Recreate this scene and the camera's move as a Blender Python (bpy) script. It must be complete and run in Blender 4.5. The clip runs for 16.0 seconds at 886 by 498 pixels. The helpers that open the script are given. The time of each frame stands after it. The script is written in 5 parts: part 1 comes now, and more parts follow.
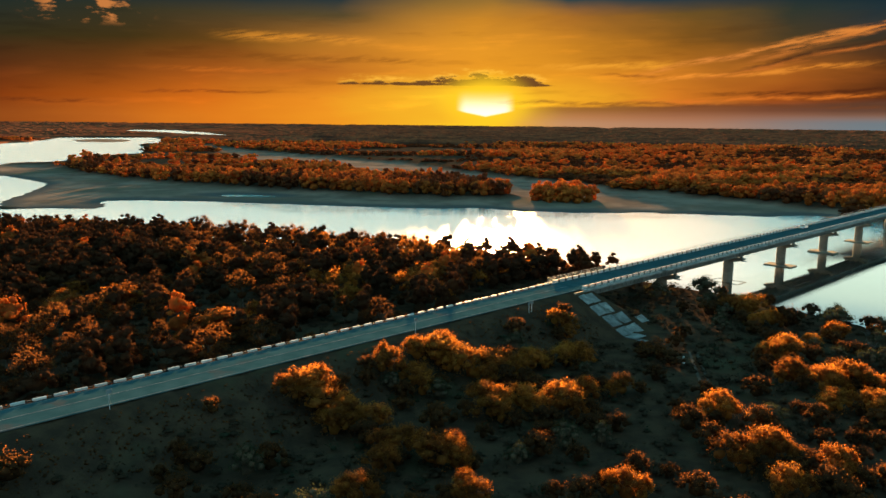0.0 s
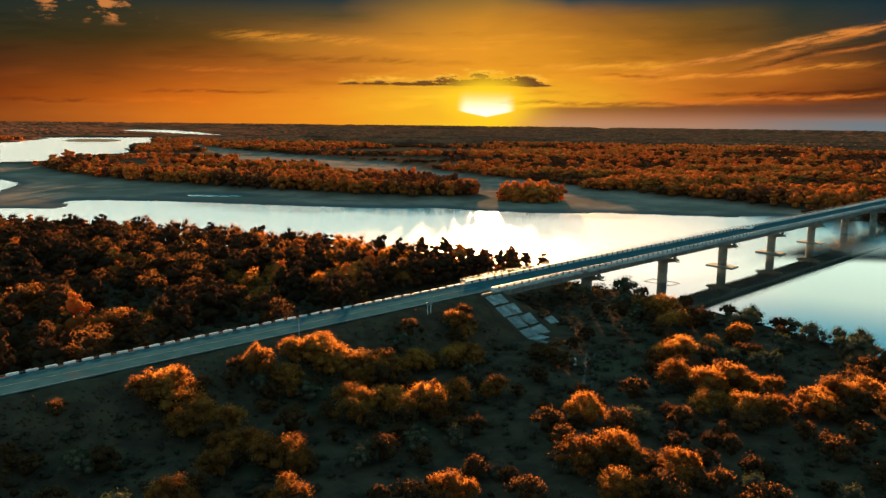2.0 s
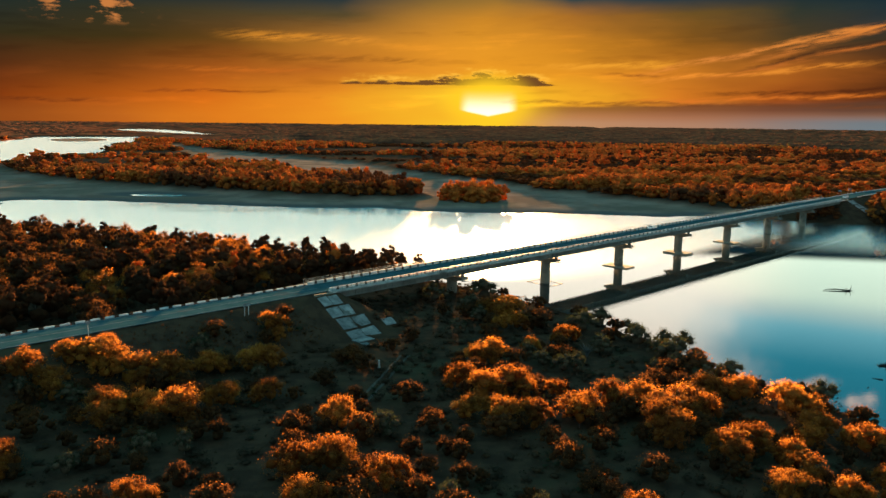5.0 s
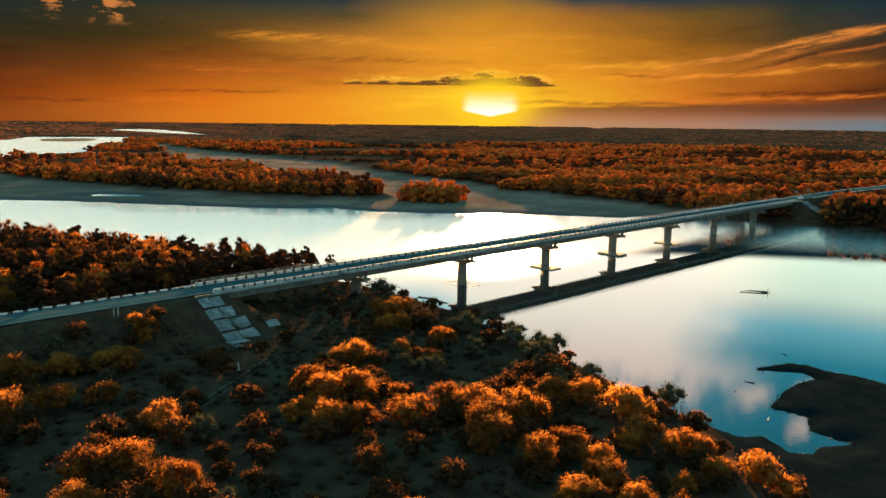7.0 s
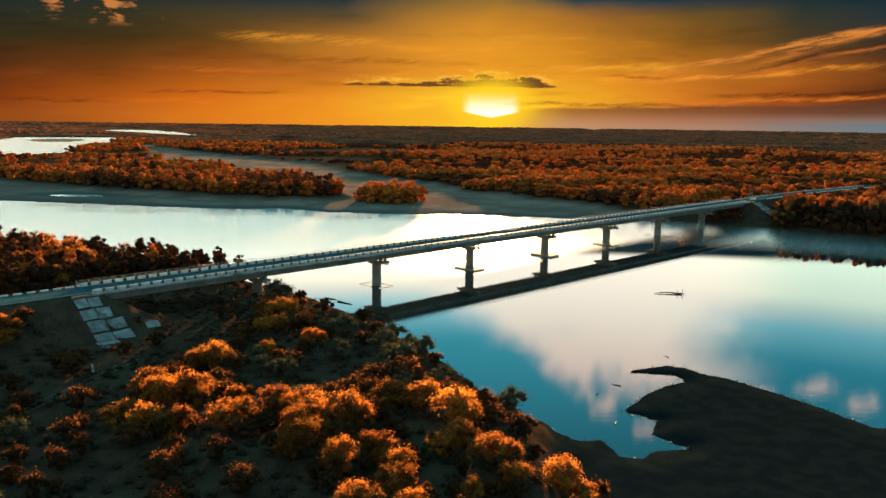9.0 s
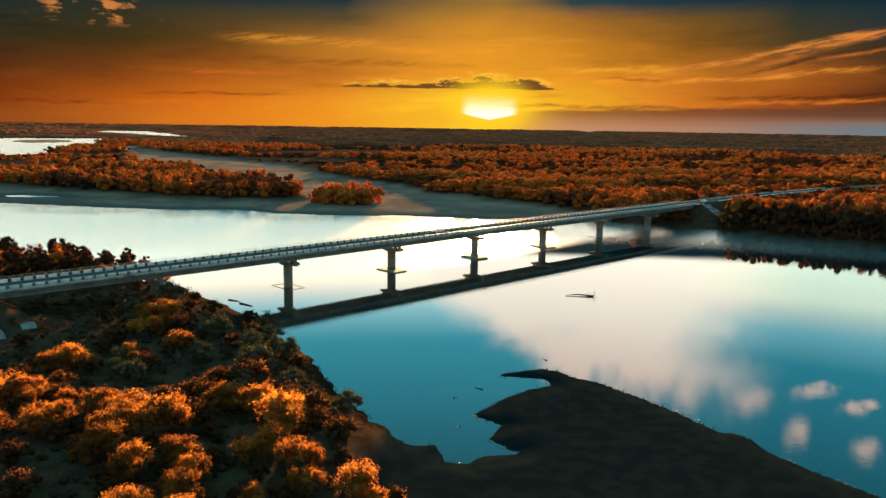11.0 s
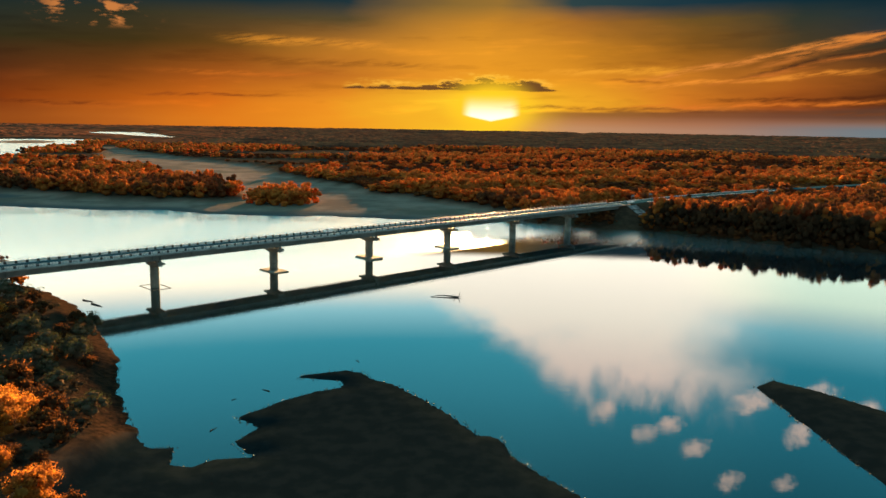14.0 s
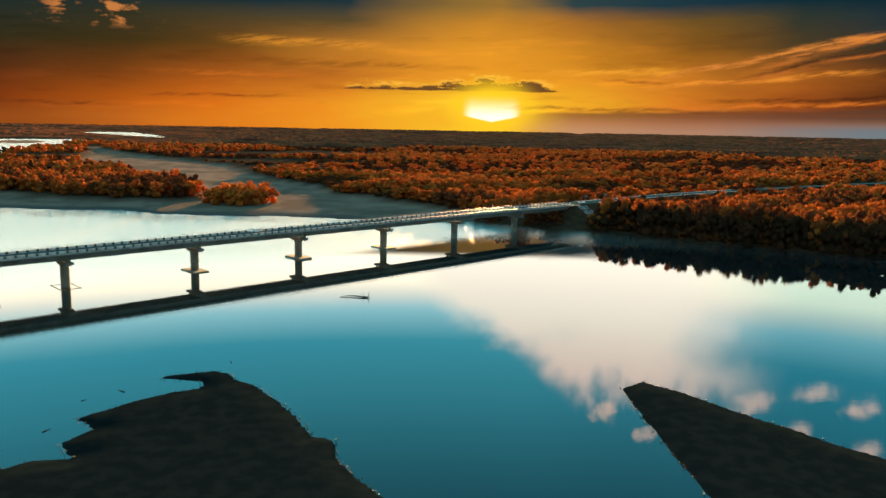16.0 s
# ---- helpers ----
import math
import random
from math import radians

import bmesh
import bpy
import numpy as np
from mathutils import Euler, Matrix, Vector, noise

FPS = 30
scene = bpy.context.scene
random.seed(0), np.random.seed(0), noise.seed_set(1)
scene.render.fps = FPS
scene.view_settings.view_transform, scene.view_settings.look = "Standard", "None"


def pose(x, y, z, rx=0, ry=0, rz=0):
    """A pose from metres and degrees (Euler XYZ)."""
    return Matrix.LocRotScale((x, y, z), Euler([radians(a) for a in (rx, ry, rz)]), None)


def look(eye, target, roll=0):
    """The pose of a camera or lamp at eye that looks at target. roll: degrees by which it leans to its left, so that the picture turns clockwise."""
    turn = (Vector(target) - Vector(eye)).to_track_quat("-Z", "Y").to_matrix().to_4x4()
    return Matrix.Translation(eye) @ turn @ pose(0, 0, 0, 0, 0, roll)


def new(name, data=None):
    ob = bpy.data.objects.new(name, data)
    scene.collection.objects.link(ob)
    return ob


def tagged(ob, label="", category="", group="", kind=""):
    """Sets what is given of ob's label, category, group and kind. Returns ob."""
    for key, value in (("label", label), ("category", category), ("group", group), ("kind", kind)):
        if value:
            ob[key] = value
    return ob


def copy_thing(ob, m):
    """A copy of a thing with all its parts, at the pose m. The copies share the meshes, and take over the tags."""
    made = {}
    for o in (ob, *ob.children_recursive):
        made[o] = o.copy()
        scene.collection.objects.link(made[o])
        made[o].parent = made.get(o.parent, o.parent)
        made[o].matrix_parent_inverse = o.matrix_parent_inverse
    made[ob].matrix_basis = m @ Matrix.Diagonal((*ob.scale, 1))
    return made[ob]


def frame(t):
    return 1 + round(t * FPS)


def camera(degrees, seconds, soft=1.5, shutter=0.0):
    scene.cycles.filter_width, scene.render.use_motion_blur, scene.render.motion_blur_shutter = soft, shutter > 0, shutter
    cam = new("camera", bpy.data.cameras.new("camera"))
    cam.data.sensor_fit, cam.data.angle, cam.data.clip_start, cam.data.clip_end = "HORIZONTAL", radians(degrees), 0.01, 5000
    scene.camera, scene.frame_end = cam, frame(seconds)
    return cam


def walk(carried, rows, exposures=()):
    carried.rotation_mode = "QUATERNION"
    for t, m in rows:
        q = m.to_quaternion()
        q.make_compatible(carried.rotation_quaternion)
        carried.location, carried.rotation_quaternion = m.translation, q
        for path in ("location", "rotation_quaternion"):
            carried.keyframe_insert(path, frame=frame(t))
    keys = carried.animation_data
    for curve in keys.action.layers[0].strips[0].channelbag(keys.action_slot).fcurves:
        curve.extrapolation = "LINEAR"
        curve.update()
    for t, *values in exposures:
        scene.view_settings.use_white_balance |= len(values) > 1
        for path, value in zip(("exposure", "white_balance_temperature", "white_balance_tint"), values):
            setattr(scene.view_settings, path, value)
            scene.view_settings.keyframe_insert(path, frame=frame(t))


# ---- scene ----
cam = camera(60.0, 16.0)
METRES, EYE, TILT, LEAN, TURN = 206.0, 49.1, -9.4, -0.6, 0.0
ROWS = [
    (0.0, 0.0, 0.0, 0.0, 0.0, 0.0, -0.0),
    (0.5, 0.0235, 0.0015, 0.0001, -0.0, 0.03, -0.04),
    (1.0, 0.049, 0.0032, 0.0003, 0.02, 0.01, -0.05),
    (1.5, 0.0758, 0.0049, 0.0004, 0.03, 0.02, -0.05),
    (2.0, 0.104, 0.0066, 0.0005, 0.05, 0.01, -0.05),
    (2.5, 0.1332, 0.0085, 0.0005, 0.09, 0.0, -0.05),
    (3.0, 0.1633, 0.0102, 0.0006, 0.11, -0.01, -0.04),
    (3.5, 0.1939, 0.0122, 0.0007, 0.13, -0.02, -0.07),
    (4.0, 0.225, 0.0143, 0.0008, 0.15, -0.03, -0.07),
    (6.5, 0.3852, 0.0257, 0.0029, 0.32, -0.03, -0.11),
    (7.0, 0.4172, 0.0281, 0.0028, 0.34, -0.01, -0.13),
    (7.5, 0.4493, 0.0305, 0.0028, 0.37, 0.0, -0.15),
    (8.0, 0.4814, 0.0332, 0.0027, 0.38, 0.04, -0.21),
    (8.5, 0.5138, 0.0357, 0.0026, 0.39, 0.05, -0.19),
    (9.0, 0.546, 0.0383, 0.0027, 0.38, 0.07, -0.22),
    (11.5, 0.7056, 0.0511, 0.0027, 0.24, 0.24, -0.33),
    (12.0, 0.7385, 0.053, 0.0026, 0.25, 0.26, -0.33),
    (12.5, 0.771, 0.0552, 0.0026, 0.28, 0.28, -0.35),
    (13.0, 0.8037, 0.0569, 0.0026, 0.29, 0.29, -0.37),
    (13.5, 0.8361, 0.0589, 0.0028, 0.32, 0.3, -0.41),
    (14.0, 0.8685, 0.0605, 0.0025, 0.34, 0.32, -0.41),
    (14.5, 0.9006, 0.0621, 0.0026, 0.35, 0.32, -0.45),
    (15.0, 0.933, 0.064, 0.0027, 0.35, 0.33, -0.46),
    (15.5, 0.9654, 0.0659, 0.0027, 0.37, 0.34, -0.46),
    (16.0, 0.9976, 0.0675, 0.0029, 0.38, 0.36, -0.49),
]
walk(cam, [(t, pose(0, 0, EYE, TILT, LEAN, TURN) @ pose(METRES * x, METRES * y, METRES * z, 90 + pitch, roll, yaw)) for t, x, y, z, yaw, pitch, roll in ROWS],
     exposures=[(0, 2.74), (16, 2.74)])

# ---- sky, sun ----
SUN_AZ, SUN_EL = radians(3.1), radians(1.3)
LAMP_EL = radians(4.4)


class Nodes:
    """Short hand for node trees."""

    def __init__(self, tree):
        self.tree = tree

    def add(self, kind, **sets):
        n = self.tree.nodes.new(kind)
        for k, v in sets.items():
            setattr(n, k, v)
        return n

    def link(self, a, b):
        self.tree.links.new(a, b)

    def put(self, socket, v):
        if isinstance(v, (int, float)):
            socket.default_value = v
        elif isinstance(v, (tuple, list)):
            socket.default_value = (*v, 1.0) if len(v) == 3 and socket.type == "RGBA" else v
        else:
            self.link(v, socket)

    def math(self, op, a, b=0.0, c=0.0, clamp=False):
        n = self.add("ShaderNodeMath", operation=op, use_clamp=clamp)
        for s, v in zip(n.inputs, (a, b, c)):
            self.put(s, v)
        return n.outputs[0]

    def span(self, v, a, b, lo=0.0, hi=1.0, smooth=True):
        n = self.add("ShaderNodeMapRange", interpolation_type="SMOOTHSTEP" if smooth else "LINEAR")
        for s, x in zip(n.inputs, (v, a, b, lo, hi)):
            self.put(s, x)
        return n.outputs[0]

    def mix(self, f, a, b, blend="MIX"):
        n = self.add("ShaderNodeMix", data_type="RGBA", blend_type=blend)
        self.put(n.inputs[0], f), self.put(n.inputs[6], a), self.put(n.inputs[7], b)
        return n.outputs[2]

    def noise(self, vec, scale, detail=3.0, rough=0.55, out=0, distort=0.0):
        n = self.add("ShaderNodeTexNoise")
        if vec is not None:
            self.link(vec, n.inputs["Vector"])
        n.inputs["Scale"].default_value, n.inputs["Detail"].default_value, n.inputs["Roughness"].default_value = scale, detail, rough
        n.inputs["Distortion"].default_value = distort
        return n.outputs[out]

    def ramp(self, f, stops, ease="LINEAR"):
        n = self.add("ShaderNodeValToRGB")
        r = n.color_ramp
        r.interpolation = ease
        while len(r.elements) < len(stops):
            r.elements.new(0.5)
        for e, (p, c) in zip(r.elements, stops):
            e.position, e.color = p, (*c, 1.0)
        self.put(n.inputs[0], f)
        return n.outputs[0]

    def vec(self, x, y, z):
        n = self.add("ShaderNodeCombineXYZ")
        for s, v in zip(n.inputs, (x, y, z)):
            self.put(s, v)
        return n.outputs[0]


def screen(r, g, b):
    """A light's colour from its value on a display."""
    return tuple(((v / 255 + 0.055) / 1.055) ** 2.4 if v > 10 else v / 3294.6 for v in (r, g, b))


# bearings and heights over the horizon in degrees, and the sunset's colour at each
BEARINGS = (-30, -23, -16, -8, -0.5, 3, 8.4, 16, 23.3, 29)
LEVELS = (0.4, 1.7, 3.5, 5.4, 7.3, 8.5)
SUNSET = (
    ((150, 75, 25), (190, 100, 30), (225, 125, 30), (240, 150, 35), (246, 185, 40), (250, 205, 40), (236, 150, 35), (190, 110, 45), (140, 85, 60), (95, 85, 80)),
    ((120, 50, 15), (175, 85, 20), (215, 110, 25), (238, 145, 35), (250, 200, 45), (252, 205, 45), (242, 172, 40), (218, 125, 35), (155, 76, 25), (92, 46, 20)),
    ((85, 45, 20), (115, 60, 20), (165, 85, 25), (192, 110, 34), (228, 142, 40), (230, 145, 36), (224, 142, 36), (206, 125, 35), (165, 92, 30), (95, 52, 22)),
    ((50, 45, 25), (65, 50, 22), (108, 70, 25), (186, 118, 38), (220, 140, 40), (225, 145, 40), (205, 130, 35), (128, 82, 26), (76, 60, 35), (62, 50, 35)),
    ((35, 45, 40), (50, 50, 35), (74, 62, 38), (92, 76, 45), (178, 120, 45), (198, 130, 40), (164, 105, 40), (106, 79, 36), (50, 55, 45), (35, 50, 55)),
    ((10, 40, 50), (20, 45, 50), (25, 46, 50), (32, 52, 58), (135, 103, 50), (148, 110, 50), (45, 66, 68), (30, 55, 65), (15, 45, 55), (10, 40, 50)),
)
# lit and dark streaks: height, bearing, climb, from, to, width, colour, share
STREAKS = (
    (4.3, 18.0, 0.19, 15, 30, 0.34, (232, 140, 60), 0.9), (5.5, 26.0, 0.27, 22, 32, 0.42, (226, 132, 55), 0.8), (3.2, 17.0, 0.07, 14, 28, 0.26, (238, 145, 50), 0.85),
    (4.2, 24.0, 0.2, 19, 33, 0.26, (205, 112, 45), 0.75), (1.75, 21.0, 0.03, 14, 29, 0.25, (225, 120, 40), 0.85), (2.15, 24.0, 0.02, 19, 31, 0.22, (80, 38, 18), 0.8), (4.7, 25.5, 0.2, 21, 33, 0.25, (58, 38, 26), 0.75),
    (5.75, -8.5, -0.02, -15, -5, 0.5, (228, 146, 46), 0.75), (3.5, -15.0, 0.02, -19, -10, 0.3, (205, 108, 32), 0.7), (1.95, -14.0, 0.0, -21, -13, 0.17, (140, 66, 24), 0.8), (1.1, -27.0, 0.0, -31, -24, 0.2, (100, 44, 18), 0.7),
    (4.0, 10.0, 0.02, 7, 16, 0.36, (246, 165, 48), 0.8), (3.45, 13.5, 0.0, 12, 15, 0.16, (125, 66, 24), 0.8), (1.4, 12.0, -0.01, 5, 30, 0.22, (120, 66, 34), 0.6), (4.4, -9.0, 0.0, -17, -2, 0.4, (140, 82, 26), 0.6),
)
# puffs beyond the great cloud: bearing, height, half width, half height
PUFFS = (
    (12.2, 20.3, 1.0, 0.7), (15.4, 21.6, 0.9, 0.5), (17.2, 20.8, 1.0, 0.55), (19.0, 22.2, 1.0, 0.6), (22.7, 18.5, 1.4, 0.7), (25.8, 20.2, 0.9, 0.8), (26.7, 17.3, 1.3, 0.5), (29.5, 17.9, 1.1, 0.5), (21.6, 24.0, 0.9, 0.6), (25.4, 23.4, 0.8, 0.5), (30.2, 20.5, 0.9, 0.7),
)


def build_sky():
    world = bpy.data.worlds.new("sunset_sky")
    scene.world = world
    world.use_nodes = True
    n = Nodes(world.node_tree)
    n.tree.nodes.clear()
    sep = n.add("ShaderNodeSeparateXYZ")
    n.link(n.add("ShaderNodeTexCoord").outputs["Generated"], sep.inputs[0])
    x, y, z = sep.outputs
    az = n.math("MULTIPLY", n.math("ARCTAN2", x, y), 57.29578)
    el = n.math("MULTIPLY", n.math("ARCSINE", z), 57.29578)
    flat = n.vec(az, n.math("MULTIPLY", el, 4.0), 0.0)
    wob = n.math("SUBTRACT", n.noise(flat, 0.06, 4.0), 0.5)
    # the sunset's colours, level by level from the horizon up
    waz = n.math("ADD", az, n.math("MULTIPLY", wob, 11.0))
    wel = n.math("ADD", n.math("SUBTRACT", el, n.math("MULTIPLY", waz, 0.004)), n.math("MULTIPLY", wob, 1.5))
    across = n.math("DIVIDE", n.math("ADD", waz, 40.0), 80.0)
    c = None
    for k, row in enumerate(SUNSET):
        shade = n.ramp(across, [((b + 40.0) / 80.0, screen(*v)) for b, v in zip(BEARINGS, row)])
        c = shade if c is None else n.mix(n.span(wel, LEVELS[k - 1], LEVELS[k], smooth=False), c, shade)
    # the sun and its glow behind thin cloud
    dx, dy = n.math("MULTIPLY", n.math("SUBTRACT", az, math.degrees(SUN_AZ)), 0.62), n.math("SUBTRACT", el, 1.55)
    r = n.math("SQRT", n.math("ADD", n.math("MULTIPLY", dx, dx), n.math("MULTIPLY", dy, dy)))
    glow = n.span(r, 8.5, 0.4)
    c = n.mix(n.math("MULTIPLY", glow, 0.22), c, (1.05, 0.5, 0.022))
    # the dark flat-bottomed cloud over the sun, with lit upper edges
    ragged = n.noise(n.vec(n.math("MULTIPLY", az, 0.55), n.math("MULTIPLY", el, 2.0), 3.0), 1.0, 6.0, 0.65)
    hump = n.math("ADD", n.math("MULTIPLY", n.span(n.math("ABSOLUTE", n.math("SUBTRACT", az, 3.2)), 6.0, 0.5), 0.42), 0.3)
    top = n.math("MULTIPLY", n.math("MULTIPLY", hump, n.span(ragged, 0.3, 0.66, 0.25, 1.5)), n.math("MULTIPLY", n.span(az, -8.6, -6.0), n.span(az, 9.4, 6.0)))
    above = n.math("ADD", n.math("SUBTRACT", el, 2.62), n.math("MULTIPLY", n.math("SUBTRACT", ragged, 0.5), 0.25))
    rim = n.math("MULTIPLY", n.span(n.math("SUBTRACT", above, top), 0.5, 0.0), n.math("MULTIPLY", n.span(above, 0.0, 0.25), n.span(top, 0.05, 0.3)))
    c = n.mix(n.math("MULTIPLY", rim, n.span(ragged, 0.4, 0.6, 0.3, 1.0)), c, (1.0, 0.48, 0.045))
    body = n.math("MULTIPLY", n.span(n.math("SUBTRACT", above, top), 0.04, -0.16), n.math("MULTIPLY", n.span(above, -0.05, 0.06), n.span(top, 0.02, 0.14)))
    c = n.mix(n.math("MULTIPLY", body, 0.92), c, (0.1, 0.036, 0.016))
    # the low dark bank beside the sun, over blue haze
    lowtop = n.math("ADD", n.math("ADD", 1.2, n.math("MULTIPLY", n.math("SUBTRACT", n.noise(n.vec(n.math("MULTIPLY", az, 0.25), el, 5.0), 1.0, 4.0), 0.5), 0.5)), n.math("MULTIPLY", az, 0.012))
    lowbank = n.math("MULTIPLY", n.span(az, 3.5, 9.5), n.span(n.math("SUBTRACT", el, lowtop), 0.05, -0.22))
    c = n.mix(n.math("MULTIPLY", lowbank, 0.72), c, n.ramp(n.math("DIVIDE", el, 1.3), [(0.0, (0.42, 0.25, 0.17)), (0.35, (0.36, 0.17, 0.1)), (0.75, (0.15, 0.062, 0.034)), (1.0, (0.12, 0.048, 0.024))]))
    c = n.mix(n.math("MULTIPLY", n.math("MULTIPLY", n.span(az, 17.0, 30.0), n.span(el, 0.8, 0.1)), 0.75), c, (0.11, 0.2, 0.25))
    # the sun
    off = n.math("ABSOLUTE", n.math("SUBTRACT", az, math.degrees(SUN_AZ)))
    edge = n.math("ADD", n.math("MULTIPLY", off, 0.2), 0.42)
    hot = n.math("MULTIPLY", n.span(off, 2.25, 1.35), n.math("MULTIPLY", n.span(n.math("SUBTRACT", el, edge), -0.08, 0.12), n.math("POWER", n.span(el, 2.5, 0.55), 1.3)))
    c = n.mix(n.span(r, 2.6, 0.6), c, (1.1, 0.66, 0.02))
    c = n.mix(hot, c, (1.5, 1.35, 0.95))
    # long lit streaks that climb on the right, and thin veils
    grain = n.noise(n.vec(n.math("MULTIPLY", az, 0.5), n.math("MULTIPLY", n.math("SUBTRACT", el, n.math("MULTIPLY", az, 0.16)), 4.0), 7.0), 1.0, 5.0, 0.65)
    drift_by = n.math("SUBTRACT", n.noise(n.vec(n.math("MULTIPLY", az, 0.22), n.math("MULTIPLY", el, 0.5), 13.0), 1.0, 4.0, 0.6), 0.5)
    for el0, az0, slope, a0, a1, wide, tone, share in STREAKS:
        d = n.math("ADD", n.math("SUBTRACT", n.math("SUBTRACT", el, el0), n.math("MULTIPLY", n.math("SUBTRACT", az, az0), slope)), n.math("MULTIPLY", drift_by, 0.9))
        here = n.math("MULTIPLY", n.span(n.math("ABSOLUTE", d), wide, 0.0), n.math("MULTIPLY", n.span(az, a0 - 2.5, a0 + 2.5), n.span(az, a1 + 2.0, a1 - 2.0)))
        c = n.mix(n.math("MULTIPLY", n.math("MULTIPLY", here, n.span(grain, 0.34, 0.6)), share), c, screen(*tone))
    thin = n.noise(n.vec(n.math("MULTIPLY", az, 0.075), n.math("MULTIPLY", n.math("SUBTRACT", el, n.math("MULTIPLY", az, 0.03)), 0.55), 2.0), 1.6, 7.0, 0.6)
    fade = n.math("MULTIPLY", n.span(el, 0.3, 1.2), n.span(el, 8.4, 6.4))
    c = n.mix(n.math("MULTIPLY", n.math("MULTIPLY", fade, n.span(thin, 0.54, 0.72)), 0.35), c, n.mix(1.0, c, (1.6, 1.5, 1.4), "MULTIPLY"))
    c = n.mix(n.math("MULTIPLY", n.math("MULTIPLY", fade, n.span(thin, 0.46, 0.3)), 0.4), c, n.mix(1.0, c, (0.6, 0.56, 0.6), "MULTIPLY"))
    puff = n.noise(n.vec(n.math("MULTIPLY", az, 0.5), n.math("MULTIPLY", el, 1.1), 11.0), 1.0, 4.0, 0.6)
    pw = n.math("MULTIPLY", n.math("MULTIPLY", n.span(az, -28.5, -26.0), n.span(az, -19.5, -23.0)), n.math("MULTIPLY", n.span(el, 6.0, 6.7), n.span(el, 8.2, 7.6)))
    c = n.mix(n.math("MULTIPLY", pw, n.span(puff, 0.5, 0.62)), c, (0.58, 0.2, 0.05))
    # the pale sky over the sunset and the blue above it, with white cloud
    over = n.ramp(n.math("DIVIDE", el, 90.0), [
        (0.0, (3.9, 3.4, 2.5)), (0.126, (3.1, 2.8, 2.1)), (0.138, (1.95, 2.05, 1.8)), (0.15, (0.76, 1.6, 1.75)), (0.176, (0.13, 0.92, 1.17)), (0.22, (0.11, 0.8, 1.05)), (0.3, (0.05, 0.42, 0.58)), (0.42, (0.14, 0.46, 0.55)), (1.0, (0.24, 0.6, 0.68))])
    over = n.mix(n.math("MULTIPLY", n.span(az, 5.0, 17.0), 0.3), over, n.mix(1.0, over, (0.35, 0.5, 0.56), "MULTIPLY"))
    over = n.mix(n.math("MULTIPLY", n.span(az, 17.0, 27.0), 0.65), over, n.mix(1.0, over, (0.4, 0.72, 0.78), "MULTIPLY"))
    # the great white cloud with its fringed edge, and loose puffs beyond it
    cl = n.noise(n.vec(n.math("MULTIPLY", az, 0.2), n.math("MULTIPLY", el, 0.3), 4.3), 1.0, 6.0, 0.6)
    fringe = n.noise(n.vec(n.math("MULTIPLY", az, 0.5), n.math("MULTIPLY", el, 0.25), 9.1), 1.0, 4.0, 0.55)
    ragged_el = n.math("ADD", el, n.math("MULTIPLY", n.math("SUBTRACT", fringe, 0.5), 6.5))
    line = n.math("ADD", n.math("SUBTRACT", az, n.math("MULTIPLY", n.math("SUBTRACT", el, 12.5), 1.5)), n.math("MULTIPLY", n.math("SUBTRACT", cl, 0.5), 7.0))
    big = n.math("MULTIPLY", n.math("MULTIPLY", n.span(line, -2.5, 2.0), n.span(n.math("ADD", az, n.math("MULTIPLY", n.math("SUBTRACT", cl, 0.5), 9.0)), 24.5, 15.5)), n.span(ragged_el, 20.6, 17.2))
    over = n.mix(n.math("MULTIPLY", big, n.span(cl, 0.2, 0.5, 0.75, 1.0)), over, n.mix(n.span(el, 13.0, 19.0), (2.5, 2.3, 1.9), (2.45, 1.95, 1.65)))
    tatter = n.noise(n.vec(n.math("MULTIPLY", az, 0.9), n.math("MULTIPLY", el, 1.1), 17.0), 1.0, 5.0, 0.65)
    for a0, e0, w, h in PUFFS:
        ex, ey = n.math("DIVIDE", n.math("SUBTRACT", az, a0), w), n.math("DIVIDE", n.math("ADD", n.math("SUBTRACT", el, e0), n.math("MULTIPLY", n.math("SUBTRACT", az, a0), 0.25)), h)
        q = n.math("ADD", n.math("ADD", n.math("MULTIPLY", ex, ex), n.math("MULTIPLY", ey, ey)), n.math("MULTIPLY", n.math("SUBTRACT", tatter, 0.45), 5.0))
        over = n.mix(n.math("MULTIPLY", n.span(q, 1.9, -0.4), 0.8), over, (2.5, 1.85, 1.5))
    over = n.mix(n.math("MULTIPLY", n.span(y, 0.3, -0.4), n.span(el, 75.0, 15.0)), over, (0.3, 0.56, 0.64))
    brow = n.math("SUBTRACT", el, n.math("MULTIPLY", n.math("MULTIPLY", az, az), -0.0009))
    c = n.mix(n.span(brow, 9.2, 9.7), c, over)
    bg = n.add("ShaderNodeBackground")
    n.link(c, bg.inputs[0])
    bg.inputs[1].default_value = 0.15
    n.link(bg.outputs[0], n.add("ShaderNodeOutputWorld").inputs[0])


build_sky()
sun = new("sun", bpy.data.lights.new("sun", "SUN"))
sun.data.energy, sun.data.angle, sun.data.color = 5.0, radians(1.5), (1.0, 0.56, 0.23)
sun.matrix_world = look((0, 0, 100), (-math.sin(SUN_AZ) * math.cos(LAMP_EL), -math.cos(SUN_AZ) * math.cos(LAMP_EL), 100 - math.sin(LAMP_EL)))

# ---- materials ----
def material(name):
    m = bpy.data.materials.new(name)
    m.use_nodes = True
    n = Nodes(m.node_tree)
    return m, n, n.tree.nodes["Principled BSDF"]


